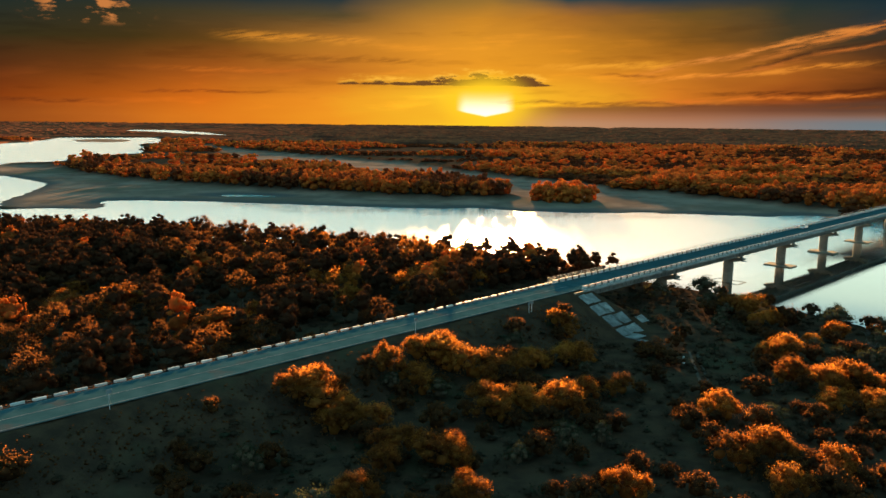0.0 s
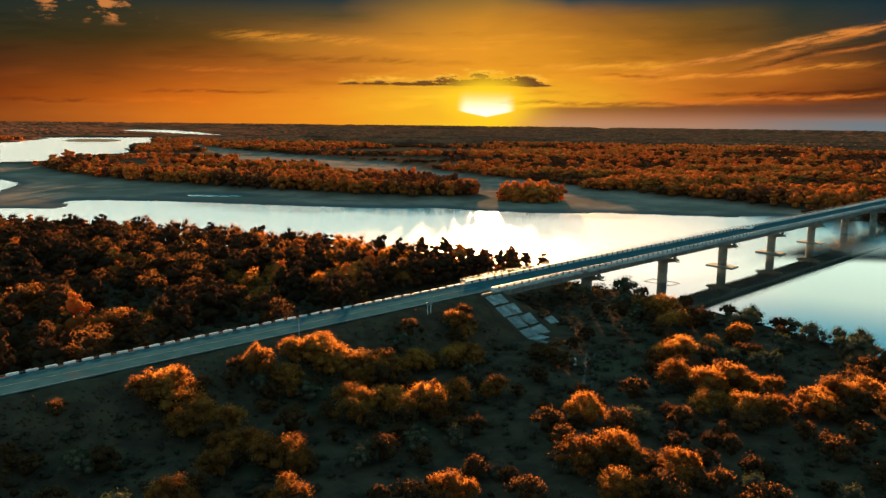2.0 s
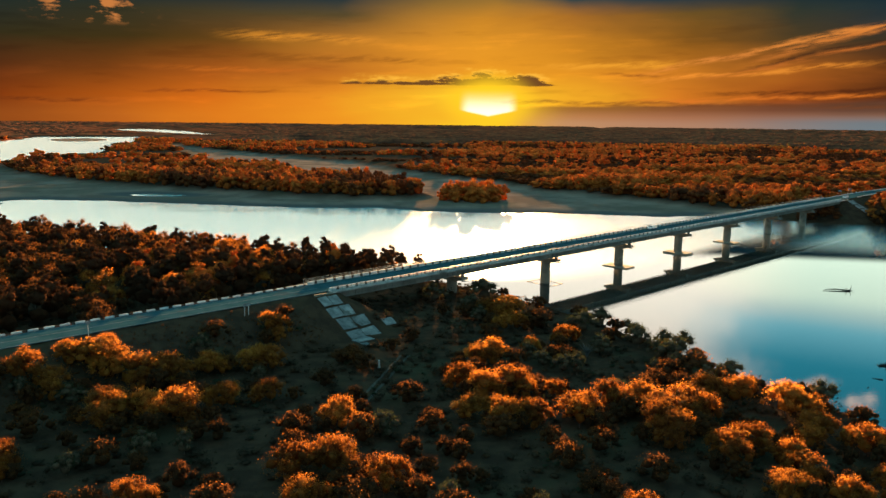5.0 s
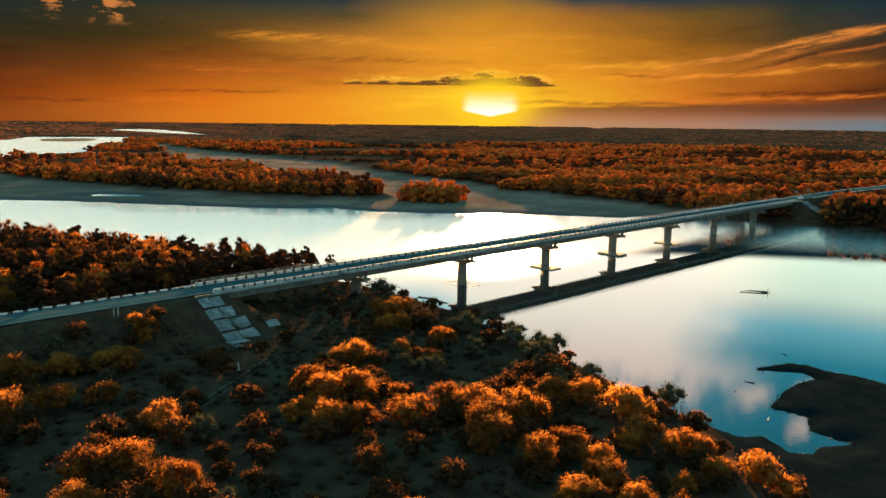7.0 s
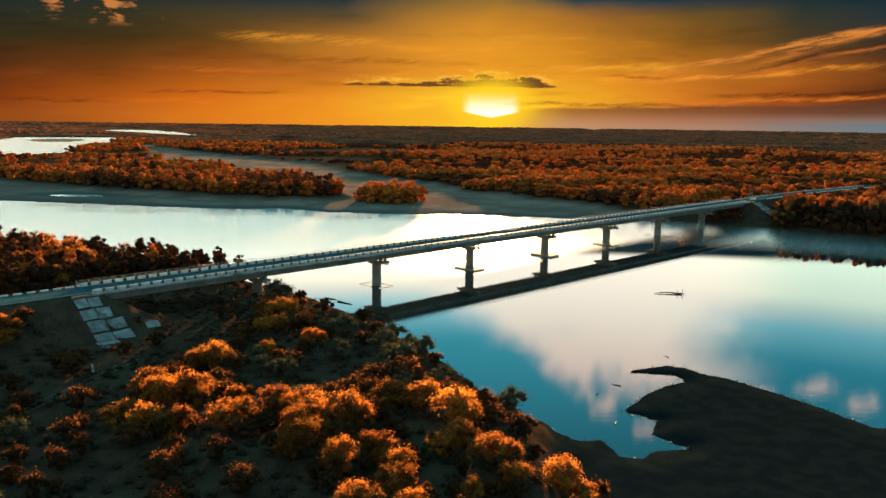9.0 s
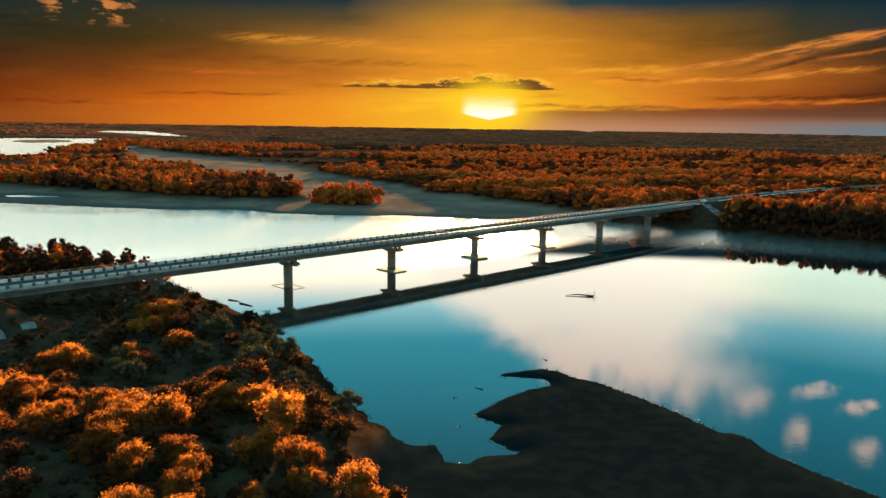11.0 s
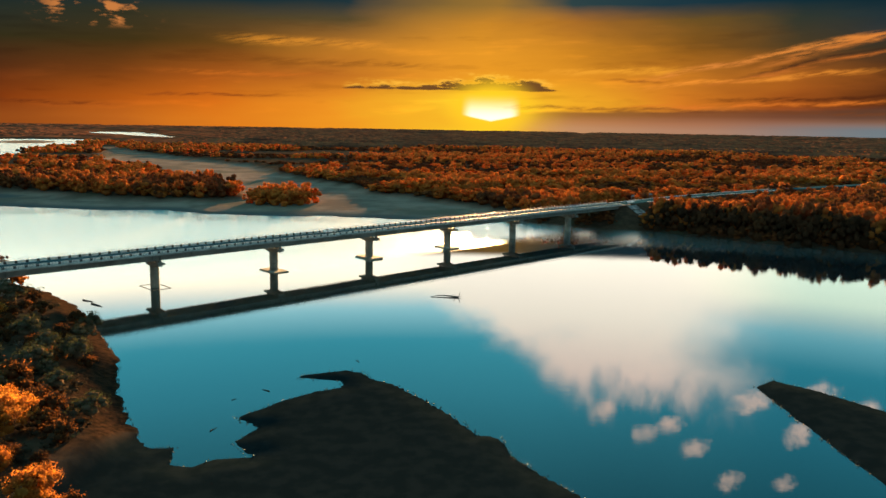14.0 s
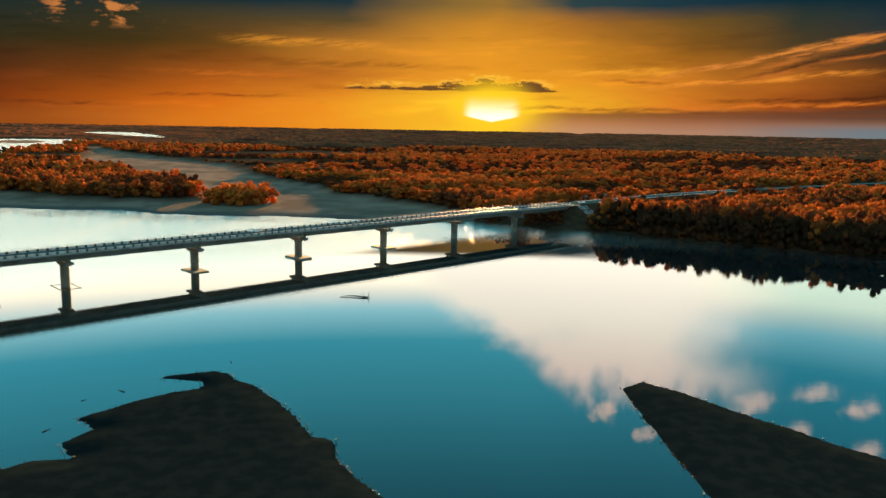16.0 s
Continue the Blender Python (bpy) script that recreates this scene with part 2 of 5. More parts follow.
def rough_mat(name, a, b, scale=1.0, rough=0.85, bump=0.3, fine=8.0, spec=0.3, dist=0.1, c=None, per_object=0.0):
    """A matt surface in two tones, mottled at two scales, with relief."""
    m, n, p = material(name)
    pos = n.add("ShaderNodeNewGeometry").outputs["Position"]
    big, small = n.noise(pos, scale, 4.0), n.noise(pos, scale * fine, 4.0, 0.65)
    col = n.mix(n.span(n.math("ADD", n.math("MULTIPLY", big, 0.65), n.math("MULTIPLY", small, 0.35)), 0.36, 0.64), a, b)
    if c:
        col = n.mix(n.span(n.noise(pos, scale * 0.37, 5.0, 0.65), 0.56, 0.68), col, c)
    if per_object:
        r = n.add("ShaderNodeObjectInfo").outputs["Random"]
        col = n.mix(per_object, col, n.mix(1.0, col, n.ramp(r, [(0.0, (0.6, 0.6, 0.6)), (1.0, (1.25, 1.2, 1.15))]), "MULTIPLY"))
    n.link(col, p.inputs["Base Color"])
    p.inputs["Roughness"].default_value, p.inputs["Specular IOR Level"].default_value = rough, spec
    bm = n.add("ShaderNodeBump")
    bm.inputs["Strength"].default_value, bm.inputs["Distance"].default_value = bump, dist
    n.link(small, bm.inputs["Height"])
    n.link(bm.outputs[0], p.inputs["Normal"])
    return m


def leaf_mat(name, stops, glow, spec=0.1, island=0.45, through_leaf=0.62, relief=0.0):
    """Foliage: leaves that vary piece by piece and tree by tree and let the low sun through."""
    m, n, p = material(name)
    g = n.add("ShaderNodeNewGeometry")
    o = n.add("ShaderNodeObjectInfo").outputs["Random"]
    blotch = n.noise(g.outputs["Position"], 0.09, 3.0)
    f = n.math("ADD", n.math("MULTIPLY", g.outputs["Random Per Island"], island), n.math("ADD", n.math("MULTIPLY", o, 0.25), n.math("MULTIPLY", n.span(blotch, 0.35, 0.65), 0.3)))
    col = n.ramp(f, stops)
    n.link(col, p.inputs["Base Color"])
    p.inputs["Roughness"].default_value, p.inputs["Specular IOR Level"].default_value = 0.65, spec
    t = n.add("ShaderNodeBsdfTranslucent")
    n.link(n.mix(1.0, col, glow, "MULTIPLY"), t.inputs[0])
    s = n.add("ShaderNodeMixShader")
    s.inputs[0].default_value = through_leaf
    if relief:
        tuft = n.add("ShaderNodeBump")
        tuft.inputs["Strength"].default_value, tuft.inputs["Distance"].default_value = 1.0, relief
        n.link(n.noise(g.outputs["Position"], 0.9, 5.0, 0.7), tuft.inputs["Height"])
        n.link(tuft.outputs[0], p.inputs["Normal"]), n.link(tuft.outputs[0], t.inputs["Normal"])
    n.link(p.outputs[0], s.inputs[1]), n.link(t.outputs[0], s.inputs[2])
    n.link(s.outputs[0], n.tree.nodes["Material Output"].inputs[0])
    return m


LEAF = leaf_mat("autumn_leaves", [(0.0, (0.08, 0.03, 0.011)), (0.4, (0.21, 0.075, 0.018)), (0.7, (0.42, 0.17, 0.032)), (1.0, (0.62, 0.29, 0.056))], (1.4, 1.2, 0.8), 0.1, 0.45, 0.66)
GREEN_LEAF = leaf_mat("green_leaves", [(0.0, (0.03, 0.036, 0.024)), (0.6, (0.042, 0.046, 0.027)), (1.0, (0.065, 0.06, 0.03))], (1.2, 1.2, 0.8), 0.0, 0.45, 0.3)
GREY_TWIG = leaf_mat("grey_twigs", [(0.0, (0.1, 0.1, 0.1)), (1.0, (0.22, 0.22, 0.21))], (0.8, 0.8, 0.8))
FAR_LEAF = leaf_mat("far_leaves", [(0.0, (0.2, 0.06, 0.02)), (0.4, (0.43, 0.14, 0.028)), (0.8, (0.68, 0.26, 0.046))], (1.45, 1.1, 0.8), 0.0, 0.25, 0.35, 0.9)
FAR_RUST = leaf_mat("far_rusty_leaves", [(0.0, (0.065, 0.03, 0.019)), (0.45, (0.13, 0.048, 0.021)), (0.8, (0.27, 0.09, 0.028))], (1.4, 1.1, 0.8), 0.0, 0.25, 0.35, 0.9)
# Darker leaf copy, for dull trees and for trees toned as in shade.
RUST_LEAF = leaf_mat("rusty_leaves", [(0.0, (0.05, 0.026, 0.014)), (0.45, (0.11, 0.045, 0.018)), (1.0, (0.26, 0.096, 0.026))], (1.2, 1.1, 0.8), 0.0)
SCRUB = leaf_mat("scrub_leaves", [(0.0, (0.03, 0.024, 0.018)), (0.6, (0.045, 0.032, 0.021)), (1.0, (0.08, 0.042, 0.02))], (1.0, 1.0, 0.8), 0.0, 0.45, 0.2)
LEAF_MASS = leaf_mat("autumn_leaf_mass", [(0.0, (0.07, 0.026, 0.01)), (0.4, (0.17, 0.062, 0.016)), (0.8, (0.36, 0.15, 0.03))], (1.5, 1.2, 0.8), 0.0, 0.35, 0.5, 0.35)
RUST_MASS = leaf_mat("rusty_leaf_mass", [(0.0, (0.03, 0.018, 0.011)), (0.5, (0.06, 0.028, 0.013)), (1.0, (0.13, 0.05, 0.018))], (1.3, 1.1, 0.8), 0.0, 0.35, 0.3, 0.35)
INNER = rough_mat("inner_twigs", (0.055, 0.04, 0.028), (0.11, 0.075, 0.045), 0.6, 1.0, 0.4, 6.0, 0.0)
BARK = rough_mat("bark", (0.05, 0.035, 0.025), (0.11, 0.085, 0.06), 1.5, 0.9, 0.6)
ASPHALT = rough_mat("asphalt", (0.024, 0.07, 0.083), (0.04, 0.095, 0.11), 0.35, 0.95, 0.03, 30.0, 0.0, 0.01, (0.06, 0.075, 0.08))
CONCRETE = rough_mat("concrete", (0.22, 0.22, 0.21), (0.38, 0.375, 0.36), 0.4, 0.9, 0.3, 12.0, 0.02, 0.03, (0.13, 0.12, 0.11), 0.5)
PIER = rough_mat("pier_concrete", (0.16, 0.15, 0.12), (0.27, 0.25, 0.2), 0.3, 0.85, 0.3, 10.0, 0.3, 0.03, (0.09, 0.085, 0.07))
SLAB = rough_mat("slope_concrete", (0.13, 0.14, 0.14), (0.28, 0.29, 0.285), 0.5, 0.9, 0.4, 9.0, 0.02, 0.04, (0.07, 0.07, 0.06), 0.6)
WHITE = rough_mat("white_paint", (0.4, 0.43, 0.425), (0.64, 0.67, 0.66), 0.8, 0.6, 0.2, 10.0, 0.4, 0.02, (0.4, 0.39, 0.37), 0.5)
BLACK = rough_mat("black_paint", (0.015, 0.015, 0.015), (0.035, 0.034, 0.033), 0.8, 0.6)
LINE = rough_mat("line_paint", (0.1, 0.12, 0.125), (0.22, 0.24, 0.245), 0.8, 0.9, 0.1, 9.0, 0.0)
STEEL = rough_mat("grey_steel", (0.12, 0.16, 0.165), (0.2, 0.25, 0.26), 0.8, 0.5, 0.1)
GIRDER = rough_mat("girder_concrete", (0.13, 0.135, 0.12), (0.21, 0.21, 0.185), 0.25, 0.85, 0.25, 9.0, 0.3, 0.03, (0.1, 0.095, 0.08))
DIRT = rough_mat("dirt_track", (0.06, 0.055, 0.045), (0.1, 0.09, 0.075), 0.4, 1.0, 0.3, 8.0, 0.0)
CAR_PAINT = rough_mat("car_paint", (0.7, 0.71, 0.72), (0.78, 0.78, 0.79), 0.2, 0.25, 0.0, 4.0, 0.6)
GLASS_DARK = rough_mat("car_glass", (0.01, 0.012, 0.014), (0.02, 0.022, 0.024), 0.2, 0.08, 0.0, 4.0, 0.6)
RUBBER = rough_mat("rubber", (0.015, 0.015, 0.015), (0.03, 0.03, 0.03), 3.0, 0.8)
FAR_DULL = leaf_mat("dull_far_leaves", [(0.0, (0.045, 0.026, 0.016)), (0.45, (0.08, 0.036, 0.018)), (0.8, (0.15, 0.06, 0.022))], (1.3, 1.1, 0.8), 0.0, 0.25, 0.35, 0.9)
PLAIN = rough_mat("distant_treetops", (0.075, 0.028, 0.018), (0.25, 0.085, 0.038), 0.012, 1.0, 0.0, 7.0, 0.0, 0.1, (0.12, 0.055, 0.034))
WOOD = rough_mat("wet_wood", (0.03, 0.024, 0.018), (0.08, 0.065, 0.05), 1.0, 0.7, 0.5)


def ground_mat():
    m, n, p = material("riverside_ground")
    g = n.add("ShaderNodeNewGeometry")
    pos = g.outputs["Position"]
    sep = n.add("ShaderNodeSeparateXYZ")
    n.link(pos, sep.inputs[0])
    kind = n.add("ShaderNodeVertexColor", layer_name="ground_kind")
    ks = n.add("ShaderNodeSeparateColor")
    n.link(kind.outputs[0], ks.inputs[0])
    big, small, mid = n.noise(pos, 0.05, 5.0, 0.6), n.noise(pos, 2.2, 5.0, 0.65), n.noise(pos, 0.35, 4.0)
    grass = n.mix(n.span(mid, 0.35, 0.65), (0.042, 0.027, 0.019), (0.07, 0.043, 0.027))
    grass = n.mix(n.span(big, 0.52, 0.66), grass, (0.055, 0.046, 0.028))
    grass = n.mix(n.span(small, 0.58, 0.72), grass, (0.06, 0.042, 0.018))
    sand = n.mix(n.span(n.noise(pos, 0.03, 6.0, 0.65), 0.38, 0.62), (0.15, 0.112, 0.088), (0.25, 0.182, 0.142))
    sand = n.mix(n.span(n.noise(pos, 0.012, 5.0), 0.5, 0.66), sand, (0.14, 0.115, 0.085))
    sand = n.mix(n.span(sep.outputs[2], 0.95, 0.3), sand, (0.1, 0.095, 0.09))
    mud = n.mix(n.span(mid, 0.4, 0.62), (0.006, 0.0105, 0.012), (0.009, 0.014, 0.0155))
    clay = n.mix(n.span(n.noise(pos, 0.8, 6.0, 0.7), 0.35, 0.65), (0.01, 0.008, 0.006), (0.04, 0.021, 0.012))
    c = n.mix(ks.outputs[0], grass, sand)
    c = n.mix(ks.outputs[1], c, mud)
    c = n.mix(ks.outputs[2], c, clay)
    n.link(c, p.inputs["Base Color"])
    p.inputs["Roughness"].default_value = 0.9
    p.inputs["Specular IOR Level"].default_value = 0.0
    b = n.add("ShaderNodeBump")
    b.inputs["Distance"].default_value = 0.25
    n.link(n.math("SUBTRACT", 0.6, n.math("MULTIPLY", ks.outputs[1], 0.57)), b.inputs["Strength"])
    n.link(n.math("ADD", small, n.math("MULTIPLY", mid, 2.0)), b.inputs["Height"])
    n.link(b.outputs[0], p.inputs["Normal"])
    return m


def water_mat():
    """River water: a calm rippled mirror, with a pale sheen mixed over it at low angles."""
    m, n, p = material("river_water")
    pos = n.add("ShaderNodeNewGeometry").outputs["Position"]
    mp = n.add("ShaderNodeMapping")
    n.link(pos, mp.inputs[0])
    mp.inputs["Rotation"].default_value[2] = radians(-28)
    mp.inputs["Scale"].default_value = (0.35, 1.0, 1.0)
    calm = n.span(n.noise(pos, 0.012, 4.0, 0.6), 0.42, 0.62)
    rip = n.add("ShaderNodeBump")
    rip.inputs["Distance"].default_value = 0.02
    n.link(n.math("ADD", n.math("MULTIPLY", calm, 0.3), 0.03), rip.inputs["Strength"])
    n.link(n.noise(mp.outputs[0], 1.1, 4.0, 0.6), rip.inputs["Height"])
    p.inputs["Base Color"].default_value = (0.004, 0.014, 0.018, 1)
    p.inputs["IOR"].default_value, p.inputs["Roughness"].default_value = 1.8, 0.008
    n.link(rip.outputs[0], p.inputs["Normal"])
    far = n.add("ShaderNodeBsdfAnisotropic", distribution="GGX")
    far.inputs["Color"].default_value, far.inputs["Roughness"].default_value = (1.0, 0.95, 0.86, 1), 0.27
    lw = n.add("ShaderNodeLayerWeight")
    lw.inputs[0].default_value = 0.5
    # pale sheen laid over the reach above the bridge; below it the mirror shows
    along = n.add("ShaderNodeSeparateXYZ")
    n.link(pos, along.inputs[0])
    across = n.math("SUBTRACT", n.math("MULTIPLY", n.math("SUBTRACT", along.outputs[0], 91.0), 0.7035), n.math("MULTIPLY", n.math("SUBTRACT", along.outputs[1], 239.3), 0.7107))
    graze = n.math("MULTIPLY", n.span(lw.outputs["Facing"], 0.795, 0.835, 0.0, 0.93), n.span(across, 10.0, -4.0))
    # at the lowest angles the added sheen covers the mirror everywhere
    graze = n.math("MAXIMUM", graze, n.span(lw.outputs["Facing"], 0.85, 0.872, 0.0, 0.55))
    # along the far bank the sheen is thinned so that reflections show
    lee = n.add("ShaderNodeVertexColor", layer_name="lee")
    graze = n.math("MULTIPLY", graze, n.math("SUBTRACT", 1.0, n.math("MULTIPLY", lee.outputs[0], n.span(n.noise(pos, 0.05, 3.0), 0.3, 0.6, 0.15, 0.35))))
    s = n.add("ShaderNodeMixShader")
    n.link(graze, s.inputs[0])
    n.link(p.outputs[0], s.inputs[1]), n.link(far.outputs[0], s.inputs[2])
    n.link(s.outputs[0], n.tree.nodes["Material Output"].inputs[0])
    return m


GROUND, WATER = ground_mat(), water_mat()

# ---- building tools ----
def mesh_object(name, verts, faces, mat, parent=None, smooth=False):
    me = bpy.data.meshes.new(name)
    me.from_pydata([tuple(v) for v in verts], [], [tuple(f) for f in faces])
    me.materials.append(mat)
    if smooth:
        me.shade_smooth()
    me.update()
    ob = new(name, me)
    ob.parent = parent
    return ob


def part(name, bm, mat, parent=None, label=""):
    me = bpy.data.meshes.new(name)
    bm.to_mesh(me)
    bm.free()
    me.materials.append(mat)
    ob = new(name, me)
    ob.parent = parent
    return tagged(ob, label)


def shared(name, ob, m, parent):
    """Another object on the mesh of ob."""
    o = new(name, ob.data)
    o.parent, o.matrix_basis = parent, m
    return o


def block(bm, size, m=None, bevel=0.0):
    r = bmesh.ops.create_cube(bm, size=1.0, matrix=(m or Matrix()) @ Matrix.Diagonal((*size, 1)))
    if bevel:
        es = list({e for v in r["verts"] for e in v.link_edges})
        bmesh.ops.bevel(bm, geom=es, offset=bevel, segments=1, affect="EDGES")


def tube(bm, a, b, ra, rb, sides=6):
    a, b = Vector(a), Vector(b)
    m = Matrix.Translation((a + b) / 2) @ (b - a).to_track_quat("Z", "Y").to_matrix().to_4x4()
    bmesh.ops.create_cone(bm, cap_ends=True, segments=sides, radius1=ra, radius2=rb, depth=(b - a).length, matrix=m)


# ---- plan: the river's banks ----
NEAR_SHORE = [(-420, 332), (-250, 318), (-130, 304), (-60, 284), (0, 262), (40, 245), (64, 229), (78, 215), (87, 203), (101, 182), (111, 166), (118, 149), (126, 135), (131, 127)]
BAR = [(133.5, 123.5), (138, 124), (139, 118), (142, 117), (145, 120), (150.5, 121), (147, 124.5), (146, 126), (148.5, 132), (143.5, 136), (150, 145), (155, 150), (159.5, 152.5), (158.5, 156.2), (150.0, 157.2), (150.5, 159.4), (158.5, 162.8),
       (162, 162), (165, 157.5), (169, 155), (174, 148.5), (180, 140), (184.5, 131), (188, 130), (190, 122), (194.5, 115), (199, 109), (206, 96), (214, 78), (218, 30), (205, -60)]
BAR_TWO = [(226, -60), (236, 30), (241, 90), (242, 113), (241, 127), (240, 147), (240, 157), (245, 161.5), (251, 156), (258, 146), (264, 139), (269, 132), (274, 127), (286, 113), (300, 95), (330, 40), (400, -60)]
FAR_SHORE = [(620, -60), (900, -60), (900, 110), (700, 195), (520, 268), (424, 299), (383, 320), (370, 326), (351, 337), (330, 349), (311, 366), (289, 383), (264, 393), (246, 402), (232, 413), (215, 420), (196, 421), (178, 414), (146, 420), (111, 428), (97, 424), (68, 425),
             (47, 428), (19, 443), (-7, 438), (-47, 442), (-94, 452), (-148, 463), (-187, 466), (-204, 458), (-190, 437), (-189, 416), (-215, 418), (-240, 412), (-262, 450), (-275, 505), (-297, 571), (-327, 606), (-374, 650), (-480, 690), (-700, 700), (-900, 500), (-900, 350)]
RIVER = NEAR_SHORE + BAR + BAR_TWO + FAR_SHORE
BIG_RIVER = [(-453, 788), (-447, 832), (-418, 820), (-425, 850), (-440, 960), (-420, 1060), (-470, 1250), (-560, 1440), (-590, 1500), (-555, 1510), (-640, 1800), (-750, 2063), (-976, 1944), (-880, 1700), (-828, 1447), (-900, 1250), (-1100, 1100), (-900, 800), (-560, 760)]
FAR_RIVER = [(-1420, 3550), (-1230, 3550), (-900, 2950), (-590, 2330), (-715, 2400), (-1000, 2780), (-1300, 3150)]
POOL = [(-150, 503), (-138, 507), (-118, 506), (-108, 500), (-122, 497), (-140, 498)]
SAND_SPIT = [(23, 475), (-51, 490), (-88, 514), (-153, 547), (-230, 590), (-305, 660), (-391, 770), (-470, 800), (-800, 760), (-800, 500), (-262, 430), (-188, 400), (-100, 430), (20, 425), (60, 415)]
SAND_CHANNEL = [(-520, 1461), (-413, 1345), (-252, 965), (-185, 852), (-22, 639), (36, 545), (50, 500), (23, 470), (60, 410), (215, 412), (222, 424), (198, 471), (161, 521), (123, 559), (103, 610), (49, 691), (-51, 900), (-158, 1030), (-301, 1205), (-430, 1420)]
MUD = [(130, 128), (128, 100), (126, 30), (110, -80), (420, -80), (350, 30), (280, 140), (240, 170), (150, 170)]


def signed(poly, x, y):
    """Distance to a closed line, below nought inside it."""
    px, py = np.asarray(x, float), np.asarray(y, float)
    best, inside = np.full(px.shape, 1e18), np.zeros(px.shape, bool)
    for (ax, ay), (bx, by) in zip(poly, poly[1:] + poly[:1]):
        ex, ey = bx - ax, by - ay
        t = np.clip(((px - ax) * ex + (py - ay) * ey) / (ex * ex + ey * ey), 0, 1)
        best = np.minimum(best, (px - ax - t * ex) ** 2 + (py - ay - t * ey) ** 2)
        if ay != by:
            inside ^= ((ay > py) != (by > py)) & (px < ex * (py - ay) / ey + ax)
    return np.where(inside, -1, 1) * np.sqrt(best)


def wave(x, y, scale, seed=0.0):
    """Smooth uneven field about nought, from a few sines."""
    v, k = 0.0, scale
    for i, (a, b) in enumerate(((0.3, 1.0), (1.9, 1.3), (-0.8, 1.7), (2.6, 2.3))):
        k = scale * b
        v = v + np.sin(k * (x * math.cos(a) + y * math.sin(a)) + seed * (i + 1) + 1.7 * np.sin(k * 0.6 * (y * math.cos(a) - x * math.sin(a)) + i)) / (1 + 0.5 * i)
    return v / 2.4


def smooth(t):
    t = np.clip(t, 0, 1)
    return t * t * (3 - 2 * t)


# the road's and the bridge's line: along it (s) and across it to the near side (a)
P0, ALONG = Vector((91.0, 239.3)), Vector((0.7107, 0.7035))
DECK, START, END, SPAN = 10.7, -86.0, 248.0, 41.4


def on_line(x, y):
    dx, dy = x - P0.x, y - P0.y
    return dx * ALONG.x + dy * ALONG.y, dx * ALONG.y - dy * ALONG.x


def at(s, a, z=0.0):
    return Vector((P0.x + s * ALONG.x + a * ALONG.y, P0.y + s * ALONG.y - a * ALONG.x, z))


BEARING = math.degrees(math.atan2(ALONG.y, ALONG.x))
FAR_ROAD = [(246, 0), (300, -1), (360, 1.5), (430, 9), (490, 18), (600, 38), (720, 62)]


def far_road_distance(x, y):
    pts = [at(*p) for p in FAR_ROAD]
    best = np.full(np.asarray(x, float).shape, 1e18)
    for p, q in zip(pts, pts[1:]):
        ex, ey = q.x - p.x, q.y - p.y
        t = np.clip(((x - p.x) * ex + (y - p.y) * ey) / (ex * ex + ey * ey), 0, 1)
        best = np.minimum(best, np.hypot(x - p.x - t * ex, y - p.y - t * ey))
    return best


def water_distance(x, y):
    d = signed(RIVER, x, y)
    for p in (BIG_RIVER, FAR_RIVER, POOL):
        d = np.minimum(d, signed(p, x, y))
    return d


def sand_depth(x, y):
    """How far inside the open sand a place lies."""
    return -np.minimum(signed(SAND_SPIT, x, y), signed(SAND_CHANNEL, x, y))


def height(x, y):
    x, y = np.asarray(x, float), np.asarray(y, float)
    on_bar = (y < 172) & (x > 132)
    d = water_distance(x, y) + np.where(on_bar, 0.2, 0.7) * wave(x, y, 0.55) + np.where(on_bar, 0.25, 0.35) * wave(x, y, 1.6, 2.0)
    sand, mud = sand_depth(x, y), -signed(MUD, x, y)
    full = 3.4 + 0.5 * wave(x, y, 0.05, 1.0)
    bank = full * smooth((d + 0.5) / 9.0)
    low = np.clip(0.05 * d, 0, 1.0) + 0.12 * wave(x, y, 0.06, 3.0) * smooth(d / 15)
    z = np.where(d > 0, bank + (low - bank) * smooth(sand / 10 + 0.5), 0)
    z = np.where((d > 0) & (mud > -2), z + (np.clip(0.1 * d, 0, 0.45) - z) * smooth((mud + 2) / 4), z)
    z = np.where(d <= 0, np.maximum(d * 0.25, -2.5), z)
    s, a = on_line(x, y)
    off = np.hypot(np.maximum(s - START - 1.5, 0), np.maximum(np.abs(a) - 6.0, 0))
    emb = DECK - 0.12 - off / 1.75
    s2 = np.hypot(np.maximum(END - 1.5 - s, 0), np.maximum(far_road_distance(x, y) - 6.0, 0))
    emb2 = DECK - 0.12 - s2 / 1.75
    emb2 = np.where(s < END - 25, -9, emb2)
    z = np.maximum(z, np.maximum(np.where(s < START + 30, emb, -9), emb2))
    far = np.hypot(x - 100, y)
    return z + 17.0 * smooth((far - 3450) / 1400) ** 1.5


def spread(spans):
    """Coordinates with the steps given for each stretch."""
    out = []
    for a, b, step in spans:
        k = max(1, round((b - a) / step))
        out += [a + (b - a) * i / k for i in range(k)]
    return np.array(out + [spans[-1][1]])


def grid_faces(nx, ny):
    i, j = np.meshgrid(np.arange(nx - 1), np.arange(ny - 1))
    k = (j * nx + i).ravel()
    return np.stack([k, k + 1, k + nx + 1, k + nx], 1)


